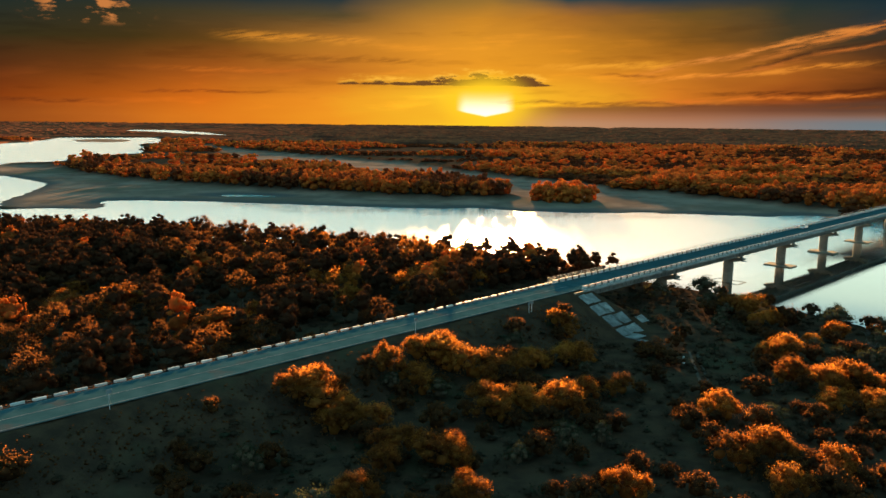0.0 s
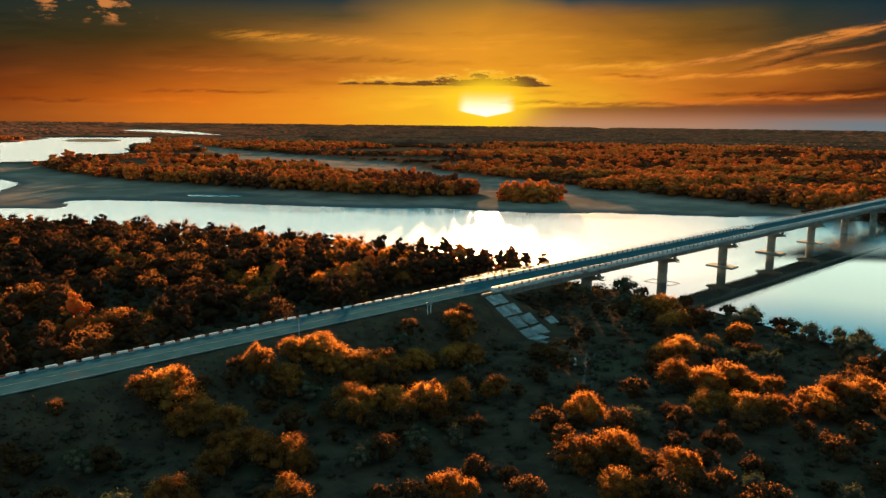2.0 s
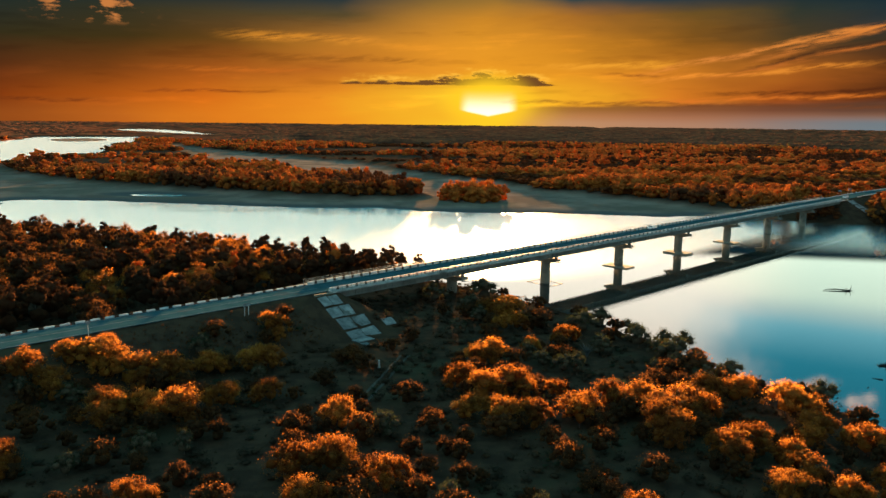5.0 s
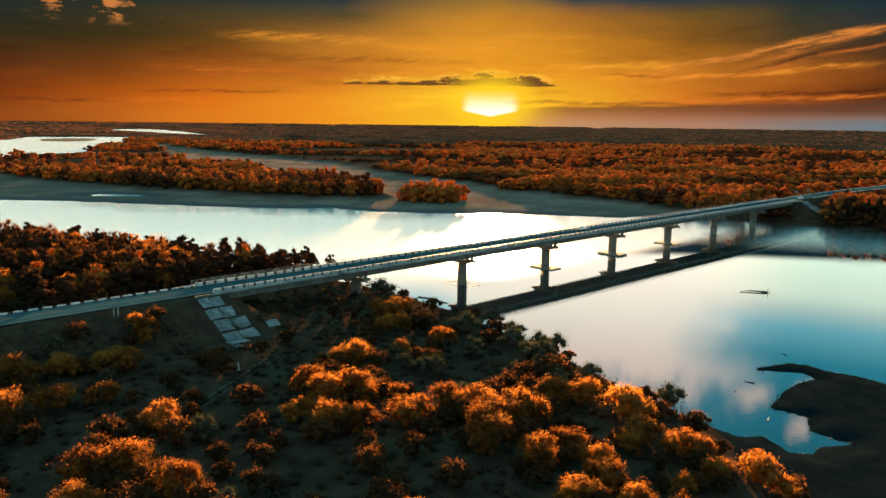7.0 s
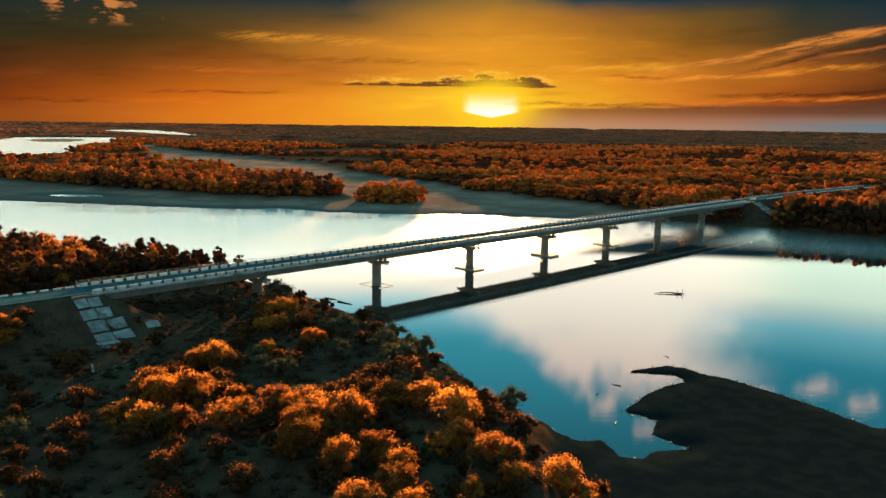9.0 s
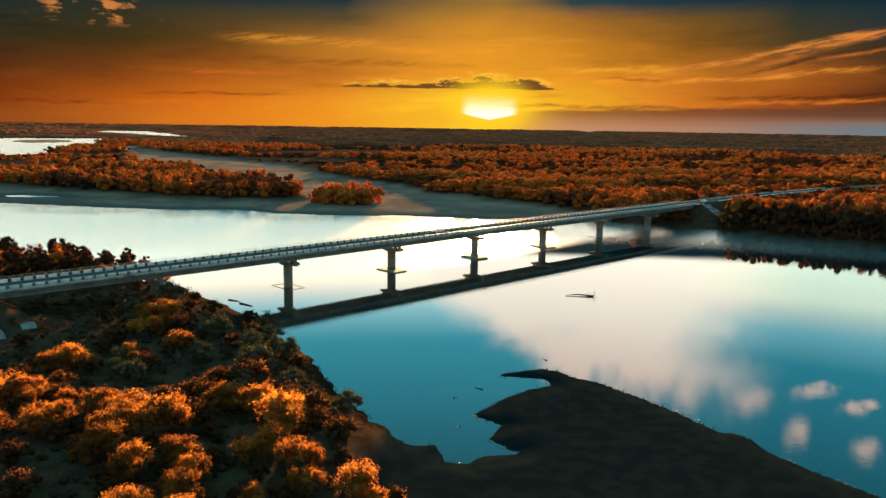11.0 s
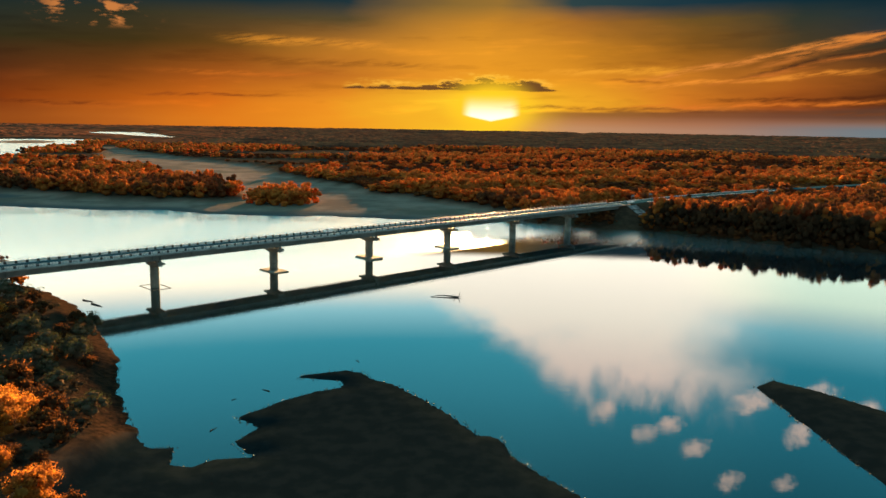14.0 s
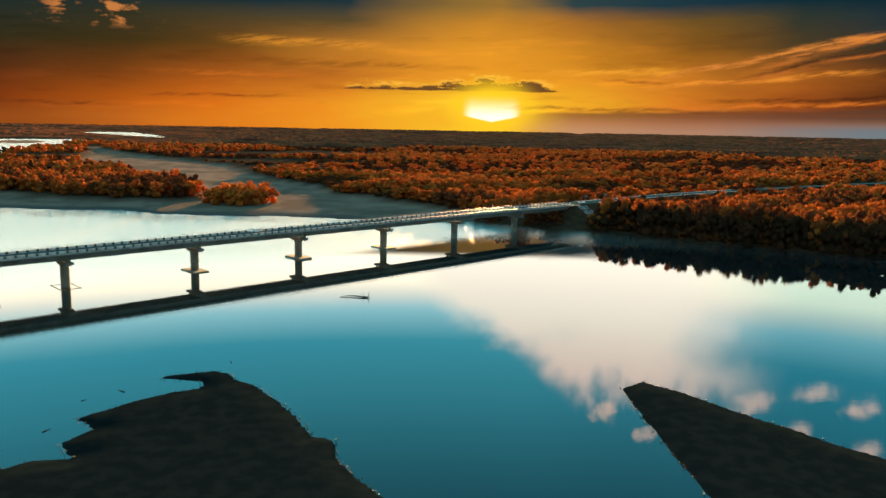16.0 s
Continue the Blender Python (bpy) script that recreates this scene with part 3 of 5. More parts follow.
def numpy_mesh(name, verts, faces, mat, smooth_shade=False):
    """A mesh object from arrays of equal-sided faces."""
    me = bpy.data.meshes.new(name)
    k = faces.shape[1]
    me.vertices.add(len(verts)), me.loops.add(faces.size), me.polygons.add(len(faces))
    me.vertices.foreach_set("co", np.ascontiguousarray(verts, np.float32).ravel())
    me.loops.foreach_set("vertex_index", np.ascontiguousarray(faces, np.int32).ravel())
    me.polygons.foreach_set("loop_start", np.arange(0, faces.size, k, dtype=np.int32))
    me.polygons.foreach_set("use_smooth", np.full(len(faces), smooth_shade))
    me.materials.append(mat)
    me.update(calc_edges=True)
    return new(name, me)


def build_ground():
    xs = spread([(-4900, -1700, 160), (-1700, -700, 40), (-700, -300, 12), (-300, 20, 6.5), (20, 120, 2.2), (120, 205, 1.25), (205, 235, 3), (235, 280, 1.3), (280, 480, 7), (480, 900, 20), (900, 2000, 60), (2000, 4900, 160)])
    ys = spread([(-3000, -100, 150), (-100, 90, 12), (90, 168, 1.3), (168, 260, 2.6), (260, 520, 5), (520, 1000, 12), (1000, 2200, 30), (2200, 4900, 90)])
    x, y = [v.ravel() for v in np.meshgrid(xs, ys)]
    ob = numpy_mesh("ground", np.stack([x, y, height(x, y)], 1), grid_faces(len(xs), len(ys)), GROUND, True)
    col = ob.data.color_attributes.new("ground_kind", "FLOAT_COLOR", "POINT")
    d = water_distance(x, y)
    sand = smooth((sand_depth(x, y) + 3 * wave(x, y, 0.12)) / 12 + 0.5) * (y > 350)
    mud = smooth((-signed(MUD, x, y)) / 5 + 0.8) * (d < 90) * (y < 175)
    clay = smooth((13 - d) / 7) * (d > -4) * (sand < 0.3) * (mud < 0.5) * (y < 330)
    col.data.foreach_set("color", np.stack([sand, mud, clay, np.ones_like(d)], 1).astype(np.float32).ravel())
    tagged(ob, "dark grassy riverside ground with sand flats and muddy bars", "ground", kind="structure")


build_ground()
def line_distance(pts, x, y):
    best = np.full(np.shape(x), 1e18)
    for (ax, ay), (bx, by) in zip(pts, pts[1:]):
        ex, ey = bx - ax, by - ay
        t = np.clip(((x - ax) * ex + (y - ay) * ey) / (ex * ex + ey * ey), 0, 1)
        best = np.minimum(best, np.hypot(x - ax - t * ex, y - ay - t * ey))
    return best


def build_water():
    xs = spread([(-4900, -500, 440), (-500, 400, 5), (400, 4900, 450)])
    ys = spread([(-3000, 280, 410), (280, 480, 4), (480, 4900, 340)])
    x, y = [v.ravel() for v in np.meshgrid(xs, ys)]
    ob = numpy_mesh("water", np.stack([x, y, 0 * x], 1), grid_faces(len(xs), len(ys)), WATER)
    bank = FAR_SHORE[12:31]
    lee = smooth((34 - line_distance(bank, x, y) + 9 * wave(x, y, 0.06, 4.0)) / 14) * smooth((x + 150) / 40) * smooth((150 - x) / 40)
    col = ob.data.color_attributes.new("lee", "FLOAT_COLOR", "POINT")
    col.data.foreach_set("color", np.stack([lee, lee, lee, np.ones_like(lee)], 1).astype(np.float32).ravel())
    return ob


water = build_water()
tagged(water, "calm wide river mirroring the sunset sky", "river", kind="structure")

# ---- the road ----
def strip(name, mat, s0, s1, a0, a1, z, step=6.0, parent=None):
    k = max(1, round((s1 - s0) / step))
    v = [at(s0 + (s1 - s0) * i / k, a, z) for i in range(k + 1) for a in (a0, a1)]
    v += [p - Vector((0, 0, 0.1)) for p in v]
    m = 2 * (k + 1)
    f = [(2 * i, 2 * i + 1, 2 * i + 3, 2 * i + 2) for i in range(k)]
    for i in range(k):
        f += [(2 * i, 2 * i + 2, m + 2 * i + 2, m + 2 * i), (2 * i + 1, m + 2 * i + 1, m + 2 * i + 3, 2 * i + 3)]
    return mesh_object(name, v, f, mat, parent)


road = tagged(strip("road", ASPHALT, -420, START, -4.1, 4.1, DECK + 0.06), "two-lane asphalt road on a grassy embankment", "road", kind="structure")
strip("centre_line", LINE, -420, START, -0.08, 0.08, DECK + 0.075, parent=road)
strip("edge_line", LINE, -420, START, -3.75, -3.62, DECK + 0.075, parent=road)
strip("edge_line", LINE, -420, START, 3.62, 3.75, DECK + 0.075, parent=road)

def far_road():
    v, f = [], []
    for i in range(61):
        t = i / 60 * (len(FAR_ROAD) - 1)
        k = min(int(t), len(FAR_ROAD) - 2)
        s, a = [FAR_ROAD[k][j] + (FAR_ROAD[k + 1][j] - FAR_ROAD[k][j]) * (t - k) for j in (0, 1)]
        c = at(s, a, 0)
        d = (at(*FAR_ROAD[k + 1]) - at(*FAR_ROAD[k])).normalized()
        side = Vector((d.y, -d.x, 0))
        z = DECK + 0.06
        v += [c + side * w + Vector((0, 0, z - dz)) for w, dz in ((-4.1, 0), (4.1, 0), (-4.1, 0.3), (4.1, 0.3))]
        if i:
            b = 4 * i
            f += [(b - 4, b - 3, b + 1, b), (b - 4, b, b + 2, b - 2), (b - 3, b - 1, b + 3, b + 1)]
    return mesh_object("road_beyond_bridge", v, f, ASPHALT)


tagged(far_road(), "asphalt road running on from the bridge through woods", "road", kind="structure")

# ---- the bridge ----
TURN_ALONG = pose(0, 0, 0, 0, 0, BEARING)


def place(s, a, z):
    return Matrix.Translation(at(s, a, z)) @ TURN_ALONG


bridge = new("bridge")
bridge.matrix_basis = Matrix()
tagged(bridge, "long concrete girder bridge on single-column piers across a river", "bridge")


def slab_span(length):
    bm = bmesh.new()
    block(bm, (length - 0.06, 8.4, 0.22), pose(0, 0, -0.11))
    for a in (-5.05, 5.05):
        block(bm, (length - 0.06, 1.7, 0.42), pose(0, a, -0.04), 0.03)
    return bm


def girder_span(length):
    bm = bmesh.new()
    block(bm, (length - 0.1, 0.42, 1.62), pose(0, 0, -1.05))
    block(bm, (length - 0.1, 0.78, 0.3), pose(0, 0, -1.82), 0.05)
    block(bm, (length - 0.1, 1.3, 0.16), pose(0, 0, -0.32))
    k = int(length / 1.9)
    for i in range(k + 1):
        block(bm, (0.18, 0.76, 1.5), pose(-length / 2 + 0.25 + (length - 0.5) * i / k, 0, -1.02))
    return bm


def post_rail(length):
    bm = bmesh.new()
    for z in (0.35, 0.7, 1.08):
        block(bm, (length - 0.06, 0.05, 0.06), pose(0, 0, z))
    k = round(length / 2.76)
    for i in range(k + 1):
        block(bm, (0.09, 0.09, 1.1), pose(-length / 2 + 0.1 + (length - 0.2) * i / k, 0, 0.55))
    return bm


SPANS = [(START, -SPAN)] + [(SPAN * i, SPAN * (i + 1)) for i in range(-1, 5)] + [(SPAN * 5, END)]
made = {}
for s0, s1 in SPANS:
    length = round(s1 - s0, 2)
    mid = (s0 + s1) / 2
    if length not in made:
        made[length] = (part("deck_slab", slab_span(length), CONCRETE, bridge), part("girder", girder_span(length), GIRDER, bridge), part("railing", post_rail(length), STEEL, bridge, "thin grey steel walkway railing"),
                        part("carriageway", (lambda b: (block(b, (length, 8.2, 0.06)), b)[1])(bmesh.new()), ASPHALT, bridge, "worn dark asphalt"))
        made[length][0].matrix_basis = place(mid, 0, DECK)
        made[length][1].matrix_basis = place(mid, -4.0, DECK)
        made[length][2].matrix_basis = place(mid, -5.75, DECK + 0.17)
        made[length][3].matrix_basis = place(mid, 0, DECK + 0.034)
    else:
        for k, (a, z) in enumerate(((0, 0), (-4.0, 0), (-5.75, 0.17), (0, 0.034))):
            shared(made[length][k].name.split(".")[0], made[length][k], place(mid, a, DECK + z), bridge)
    for a in (-2.0, 0.0, 2.0, 4.0):
        shared("girder", made[length][1], place(mid, a, DECK), bridge)
    shared("railing", made[length][2], place(mid, 5.75, DECK + 0.17), bridge)


def barrier(length, h):
    bm = bmesh.new()
    block(bm, (length, 0.34, h), pose(0, 0, h / 2), 0.05)
    block(bm, (length * 0.96, 0.46, 0.14), pose(0, 0, 0.07))
    return bm


STEP = 2.77
first = None
for a in (-4.35, 4.35):
    for i in range(int((END - START) / STEP)):
        m = place(START + 1.2 + i * STEP, a, DECK + 0.06)
        if first is None:
            first = part("parapet_block", barrier(1.95, 0.78), WHITE, bridge, "white-painted concrete parapet block")
            first.matrix_basis = m
        else:
            shared("parapet_block", first, m, bridge)
dark = None
for a in (-4.35, 4.35):
    for i in range(int((END - START) / STEP)):
        m = place(START + 1.2 + (i + 0.5) * STEP, a, DECK + 0.06)
        if dark is None:
            bm = bmesh.new()
            block(bm, (0.72, 0.3, 0.7), pose(0, 0, 0.35), 0.04)
            dark = part("parapet_post", bm, BLACK, bridge, "black-painted parapet block")
            dark.matrix_basis = m
        else:
            shared("parapet_post", dark, m, bridge)


def pier_mesh(low):
    bm = bmesh.new()
    h = 6.9 - low
    bmesh.ops.create_cone(bm, cap_ends=True, segments=20, radius1=1.0, radius2=1.0, depth=h, matrix=pose(0, 0, low + h / 2) @ Matrix.Diagonal((1.3, 1.6, 1, 1)))
    return bm


def crosshead_mesh():
    bm = bmesh.new()
    vs = [bm.verts.new((x, y, z)) for x in (-1.1, 1.1) for y, z in ((-2.0, 6.6), (2.0, 6.6), (4.9, 7.35), (4.9, 7.95), (-4.9, 7.95), (-4.9, 7.35))]
    bm.faces.new(vs[:6][::-1]), bm.faces.new(vs[6:])
    for i in range(6):
        j = (i + 1) % 6
        bm.faces.new((vs[i], vs[j], vs[6 + j], vs[6 + i]))
    for y in (-4.0, -2.0, 0.0, 2.0, 4.0):
        block(bm, (0.8, 0.7, 0.7), pose(0, y, 8.3))
    bmesh.ops.recalc_face_normals(bm, faces=bm.faces)
    return bm


for i in range(-1, 6):
    column = part("pier_column", pier_mesh(-2.6 if i >= 0 else 1.0), PIER, bridge)
    column.matrix_basis = place(SPAN * i, 0, 0)
    head = part("pier_crosshead", crosshead_mesh(), PIER, bridge)
    head.matrix_basis = place(SPAN * i, 0, 0)
    bm = bmesh.new()
    block(bm, (1.2, 1.4, 0.06), pose(0.6, 5.3, 7.2))
    for x in (0.0, 1.2):
        for y in (4.7, 6.0):
            block(bm, (0.06, 0.06, 1.3), pose(x, y, 7.8))
    for y in (4.7, 6.0):
        block(bm, (1.2, 0.05, 0.05), pose(0.6, y, 8.4))
    platform = part("inspection_platform", bm, STEEL, bridge, "small rusty steel inspection platform")
    platform.matrix_basis = place(SPAN * i, 0, 0) @ pose(0, 0, 0, 0, 0, 180)
    if i in (1, 2, 3):
        bm = bmesh.new()
        block(bm, (5.6, 9.8, 1.6), pose(0, 0, -0.45), 0.15)
        cap = part("pile_cap", bm, PIER, bridge, "broad concrete pile cap at the waterline")
        cap.matrix_basis = place(SPAN * i, 0, 0.25 * (i == 2))
    elif i in (0, 4):
        bm = bmesh.new()
        for x, y, sx, sy in ((-2.8, 0, 0.22, 9.6), (2.8, 0, 0.22, 9.6), (0, -4.7, 5.8, 0.22), (0, 4.7, 5.8, 0.22)):
            block(bm, (sx, sy, 1.0), pose(x, y, -0.42))
        ring = part("cofferdam_frame", bm, WOOD, bridge, "dark sunken frame round a pier's foot")
        ring.matrix_basis = place(SPAN * i, 0, 0)

for s, sgn in ((START, 1), (END, -1)):
    bm = bmesh.new()
    block(bm, (1.4, 11.8, 6.5), pose(-0.7 * sgn, 0, DECK - 3.4), 0.05)
    for a in (-5.7, 5.7):
        block(bm, (4.5, 0.4, 2.6), pose(-2.6 * sgn, a, DECK - 1.2))
    ab = part("abutment", bm, PIER, bridge)
    ab.matrix_basis = place(s, 0, 0)


# ---- guard blocks along the road ----
def guard_block():
    thing = new("guard_block")
    part("block", barrier(1.8, 0.33), WHITE, thing)
    bm = bmesh.new()
    block(bm, (0.5, 0.2, 0.22), pose(1.35, 0, 0.11), 0.03)
    part("spacer", bm, BLACK, thing, "dark low spacer between blocks")
    return tagged(thing, "white-painted low concrete guard block beside the road", "guard block", "guard blocks along the road")


proto = None
far_edge = []
for p, q in zip(FAR_ROAD, FAR_ROAD[1:]):
    u, v = at(*p, DECK), at(*q, DECK)
    turn = Matrix.Rotation(math.atan2(v.y - u.y, v.x - u.x), 4, "Z")
    for k in range(int((v - u).length / STEP)):
        for off in (4.9, -4.9) if len(far_edge) > 8 else (4.9,):
            far_edge.append(Matrix.Translation(u + (v - u).normalized() * (k + 0.5) * STEP) @ turn @ pose(0, off, 0))
for i in range(75 + 120):
    m = place(START - 1.6 - i * STEP, -4.75, DECK) if i < 75 else far_edge[i - 75]
    if proto is None:
        proto = guard_block()
        proto.matrix_basis = m
    else:
        copy_thing(proto, m)

# ---- trees ----
rng = np.random.default_rng(7)


def lobes(r, h, count, low=0.44):
    """Centres and radii of the billows of a wide domed crown of radius r, from low * h up to h."""
    out = [(0.0, 0.0, h * 0.66, r * 0.5), (0.0, 0.0, h * (low - 0.1), r * 0.55)]
    for i in range(count):
        a = i * 2.4 + rng.uniform(-0.5, 0.5)
        u = math.sqrt((i + 0.5) / count) * rng.uniform(0.85, 1.12)
        z = h * (low + (0.88 - low) * (1.0 - u * u)) + h * rng.uniform(-0.07, 0.07)
        out.append((0.84 * r * u * math.cos(a), 0.84 * r * u * math.sin(a), z, r * rng.uniform(0.16, 0.36)))
    return np.array(out)


def leaf_cards(ls, count, size, rough=0.7, spread=(0.45, 1.25)):
    """Small leaf sprays: bent four-sided pieces scattered through the outer shell of the billows."""
    w = ls[:, 3] ** 2
    pick = rng.choice(len(ls), count, p=w / w.sum())
    d = rng.normal(size=(count, 3))
    d[:, 2] = d[:, 2] * 0.9 + 0.38
    d /= np.linalg.norm(d, axis=1)[:, None]
    rad = ls[pick, 3] * (spread[0] + (spread[1] - spread[0]) * rng.beta(2.2, 1.6, count))
    c = ls[pick, :3] + d * rad[:, None] * np.array([1, 1, 0.8])
    nrm = d + rng.normal(scale=rough, size=(count, 3))
    nrm /= np.linalg.norm(nrm, axis=1)[:, None]
    u = np.cross(nrm, rng.normal(size=(count, 3)))
    u /= np.linalg.norm(u, axis=1)[:, None]
    v = np.cross(nrm, u)
    su, sv = size * rng.uniform(0.45, 1.25, count)[:, None], size * rng.uniform(0.3, 0.8, count)[:, None]
    bend = nrm * (size * rng.uniform(-0.3, 0.3, count))[:, None]
    verts = np.stack([c - u * su, c - v * sv + bend, c + u * su, c + v * sv + bend], 1).reshape(-1, 3)
    return verts, np.arange(count * 4).reshape(-1, 4)


ICO = bmesh.new()
bmesh.ops.create_icosphere(ICO, subdivisions=2, radius=1.0)
ICO_V = np.array([v.co[:] for v in ICO.verts])
ICO_F = np.array([[v.index for v in f.verts] for f in ICO.faces])
ICO.free()
ICO = bmesh.new()
bmesh.ops.create_icosphere(ICO, subdivisions=1, radius=1.0)
ICO1_V = np.array([v.co[:] for v in ICO.verts])
ICO1_F = np.array([[v.index for v in f.verts] for f in ICO.faces])
ICO.free()


def cores(ls, k=0.78):
    """The dense inside of the crown as four-cornered faces (last corner doubled away by splitting)."""
    vs, fs, n = [], [], 0
    for x, y, z, r in ls:
        j = 1 + rng.uniform(-0.2, 0.2, (len(ICO1_V), 1))
        vs.append(ICO1_V * j * r * k * np.array([1, 1, 0.82]) + (x, y, z))
        fs.append(ICO1_F + n)
        n += len(ICO1_V)
    return np.concatenate(vs), np.concatenate(fs)


def quads_and_tris(name, qv, qf, tv, tf, mat, inner=None):
    me = bpy.data.meshes.new(name)
    verts = np.concatenate([qv, tv])
    loops = np.concatenate([qf.ravel(), (tf + len(qv)).ravel()])
    starts = np.concatenate([np.arange(0, qf.size, 4), qf.size + np.arange(0, tf.size, 3)])
    me.vertices.add(len(verts)), me.loops.add(len(loops)), me.polygons.add(len(starts))
    me.vertices.foreach_set("co", verts.astype(np.float32).ravel())
    me.loops.foreach_set("vertex_index", loops.astype(np.int32))
    me.polygons.foreach_set("loop_start", starts.astype(np.int32))
    me.materials.append(mat)
    if len(tf):
        me.polygons.foreach_set("use_smooth", np.concatenate([np.zeros(len(qf), bool), np.ones(len(tf), bool)]))
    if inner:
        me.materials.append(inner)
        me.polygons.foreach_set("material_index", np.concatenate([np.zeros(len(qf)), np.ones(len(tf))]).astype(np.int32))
    me.update(calc_edges=True)
    return me


def trunk_bm(r, h, ls):
    bm = bmesh.new()
    lean = Vector((rng.uniform(-0.4, 0.4), rng.uniform(-0.4, 0.4), 0))
    fork = Vector((0, 0, h * 0.34)) + lean
    tube(bm, (0, 0, -0.4), fork, h * 0.024, h * 0.017, 7)
    for x, y, z, q in ls[2:11]:
        tube(bm, fork, (x * 0.9, y * 0.9, z), h * 0.011, h * 0.004, 4)
        for _ in range(1):
            e = Vector((x, y, z)) + Vector(rng.uniform(-1, 1, 3)) * q * 1.05
            tube(bm, (x * 0.7, y * 0.7, h * 0.3 + z * 0.6), e, h * 0.005, h * 0.0015, 3)
    return bm


def tree(name, r, h, n, size, mat, count=7, dense=0.66):
    thing = new(name)
    ls = lobes(r, h, count)
    part("trunk", trunk_bm(r, h, ls), BARK, thing)
    # leaves close about the billows, and loose wisps that stand off them
    close = int(n * 0.66)
    qv, qf = leaf_cards(ls[2:], close, size, 0.6, (0.68, 1.22))
    wv, wf = leaf_cards(ls[2:], n - close, size * 1.05, 0.8, (1.05, 1.75))
    qv, qf = np.concatenate([qv, wv]), np.concatenate([qf, wf + len(qv)])
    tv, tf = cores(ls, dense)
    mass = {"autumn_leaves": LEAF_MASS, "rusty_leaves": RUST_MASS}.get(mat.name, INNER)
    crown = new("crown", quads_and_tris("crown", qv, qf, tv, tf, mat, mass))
    crown.parent = thing
    return thing

# sunlit crowns, most given the brighter leaf colour: place and radius
BRIGHT_WEST = [(-104, 194, 3.0), (-95, 195, 2.9), (-87, 175, 5.6), (-75, 176, 6.3), (-51, 150, 2.9), (-46, 156, 5.9), (-42, 170, 3.4), (-35, 90, 1.7), (-34, 94, 1.8), (-25, 115, 3.7), (-23, 188, 3.4), (-19, 110, 4.2), (-14, 108, 3.9), (-10, 85, 2.9), (-10, 107, 3.2), (-10, 135, 2.2), (-9, 125, 2.9), (-8, 94, 2.5), (-6, 99, 2.9), (-4, 123, 3.1), (-3, 133, 4.5), (-1, 96, 3.5), (2, 132, 3.6), (2, 95, 2.0), (2, 98, 2.5)]
BRIGHT_VERGE = [(4, 86, 2.5), (6, 130, 4.2), (7, 117, 3.4), (8, 113, 3.2), (11, 133, 3.9), (13, 118, 3.1), (16, 140, 2.1), (17, 137, 3.0), (18, 120, 1.7), (19, 116, 4.0), (23, 88, 2.6), (23, 141, 2.6), (24, 122, 2.7), (26, 155, 2.9), (27, 143, 3.1), (31, 125, 2.6), (35, 83, 2.6), (39, 104, 3.1), (40, 98, 3.5), (43, 89, 2.8), (44, 115, 2.8), (45, 99, 3.4), (46, 93, 2.2), (48, 95, 3.2), (48, 109, 3.5)]
BRIGHT_MIDDLE = [(49, 90, 3.7), (50, 87, 3.0), (52, 95, 2.6), (57, 92, 2.3), (63, 132, 2.9), (64, 119, 2.9), (66, 147, 2.7), (66, 126, 3.5), (69, 114, 3.0), (69, 148, 3.5), (70, 181, 3.4), (71, 127, 4.0), (73, 170, 2.3), (74, 115, 2.5), (75, 181, 4.1), (76, 171, 2.4), (77, 155, 2.1), (78, 128, 1.8), (80, 117, 3.5), (83, 87, 2.4), (85, 161, 2.6), (86, 122, 3.1), (88, 120, 2.1), (91, 122, 3.4), (93, 108, 3.4)]
BRIGHT_EAST = [(93, 115, 4.3), (97, 118, 4.2), (99, 103, 3.0), (102, 93, 2.7), (104, 107, 2.7), (104, 128, 3.4), (107, 98, 2.8), (107, 104, 1.6), (107, 102, 2.3), (108, 126, 3.4), (109, 91, 2.5), (112, 108, 2.3), (114, 90, 2.0), (114, 120, 4.0), (115, 111, 2.9), (116, 96, 1.8), (119, 106, 2.9), (122, 100, 2.2), (128, 101, 3.4), (130, 94, 2.0)]
DULL_STAND = [(-35, 106, 1.9), (4, 114, 1.8), (15, 148, 3.0), (19, 99, 2.0), (25, 161, 2.4), (26, 95, 2.2), (45, 125, 2.3), (65, 181, 3.6), (70, 158, 2.4), (75, 108, 2.1), (81, 172, 3.8), (94, 128, 3.0), (98, 98, 2.2), (103, 121, 2.7), (105, 137, 4.6), (115, 103, 1.8)]
GREEN_STAND = [(57, 198, 3.8), (70, 199, 4.6), (82, 142, 2.6), (90, 170, 4.1), (91, 154, 2.9), (97, 184, 3.4), (100, 159, 3.3), (102, 150, 2.8), (104, 147, 3.8), (105, 158, 2.3)]

NEAR_R = 4.0
TREE_LABELS = {
    "bright": "bushy autumn tree with glowing orange foliage on the riverbank",
    "dull": "low dull brown autumn tree with thinning leaves",
    "green": "dark green bushy tree near the water's edge",
    "tall": "tall rounded autumn tree in dense woods behind the road",
}
PROTO = {
    "bright": [tree("autumn_tree", NEAR_R, 6.4, 1500, 0.14, LEAF, 20, 0.68) for _ in range(5)],
    "dull": [tree("dull_tree", NEAR_R, 5.0, 460, 0.17, RUST_LEAF, 15, 0.74) for _ in range(3)],
    "green": [tree("green_tree", NEAR_R, 6.2, 900, 0.22, GREEN_LEAF, 14, 0.78) for _ in range(2)],
    "tall": [tree("woodland_tree", NEAR_R, 9.0, 1150, 0.19, LEAF, 18, 0.56) for _ in range(2)] + [tree("woodland_tree", NEAR_R, 9.6, 900, 0.2, RUST_LEAF, 16, 0.56) for _ in range(3)],
}
used = set()
taken = []


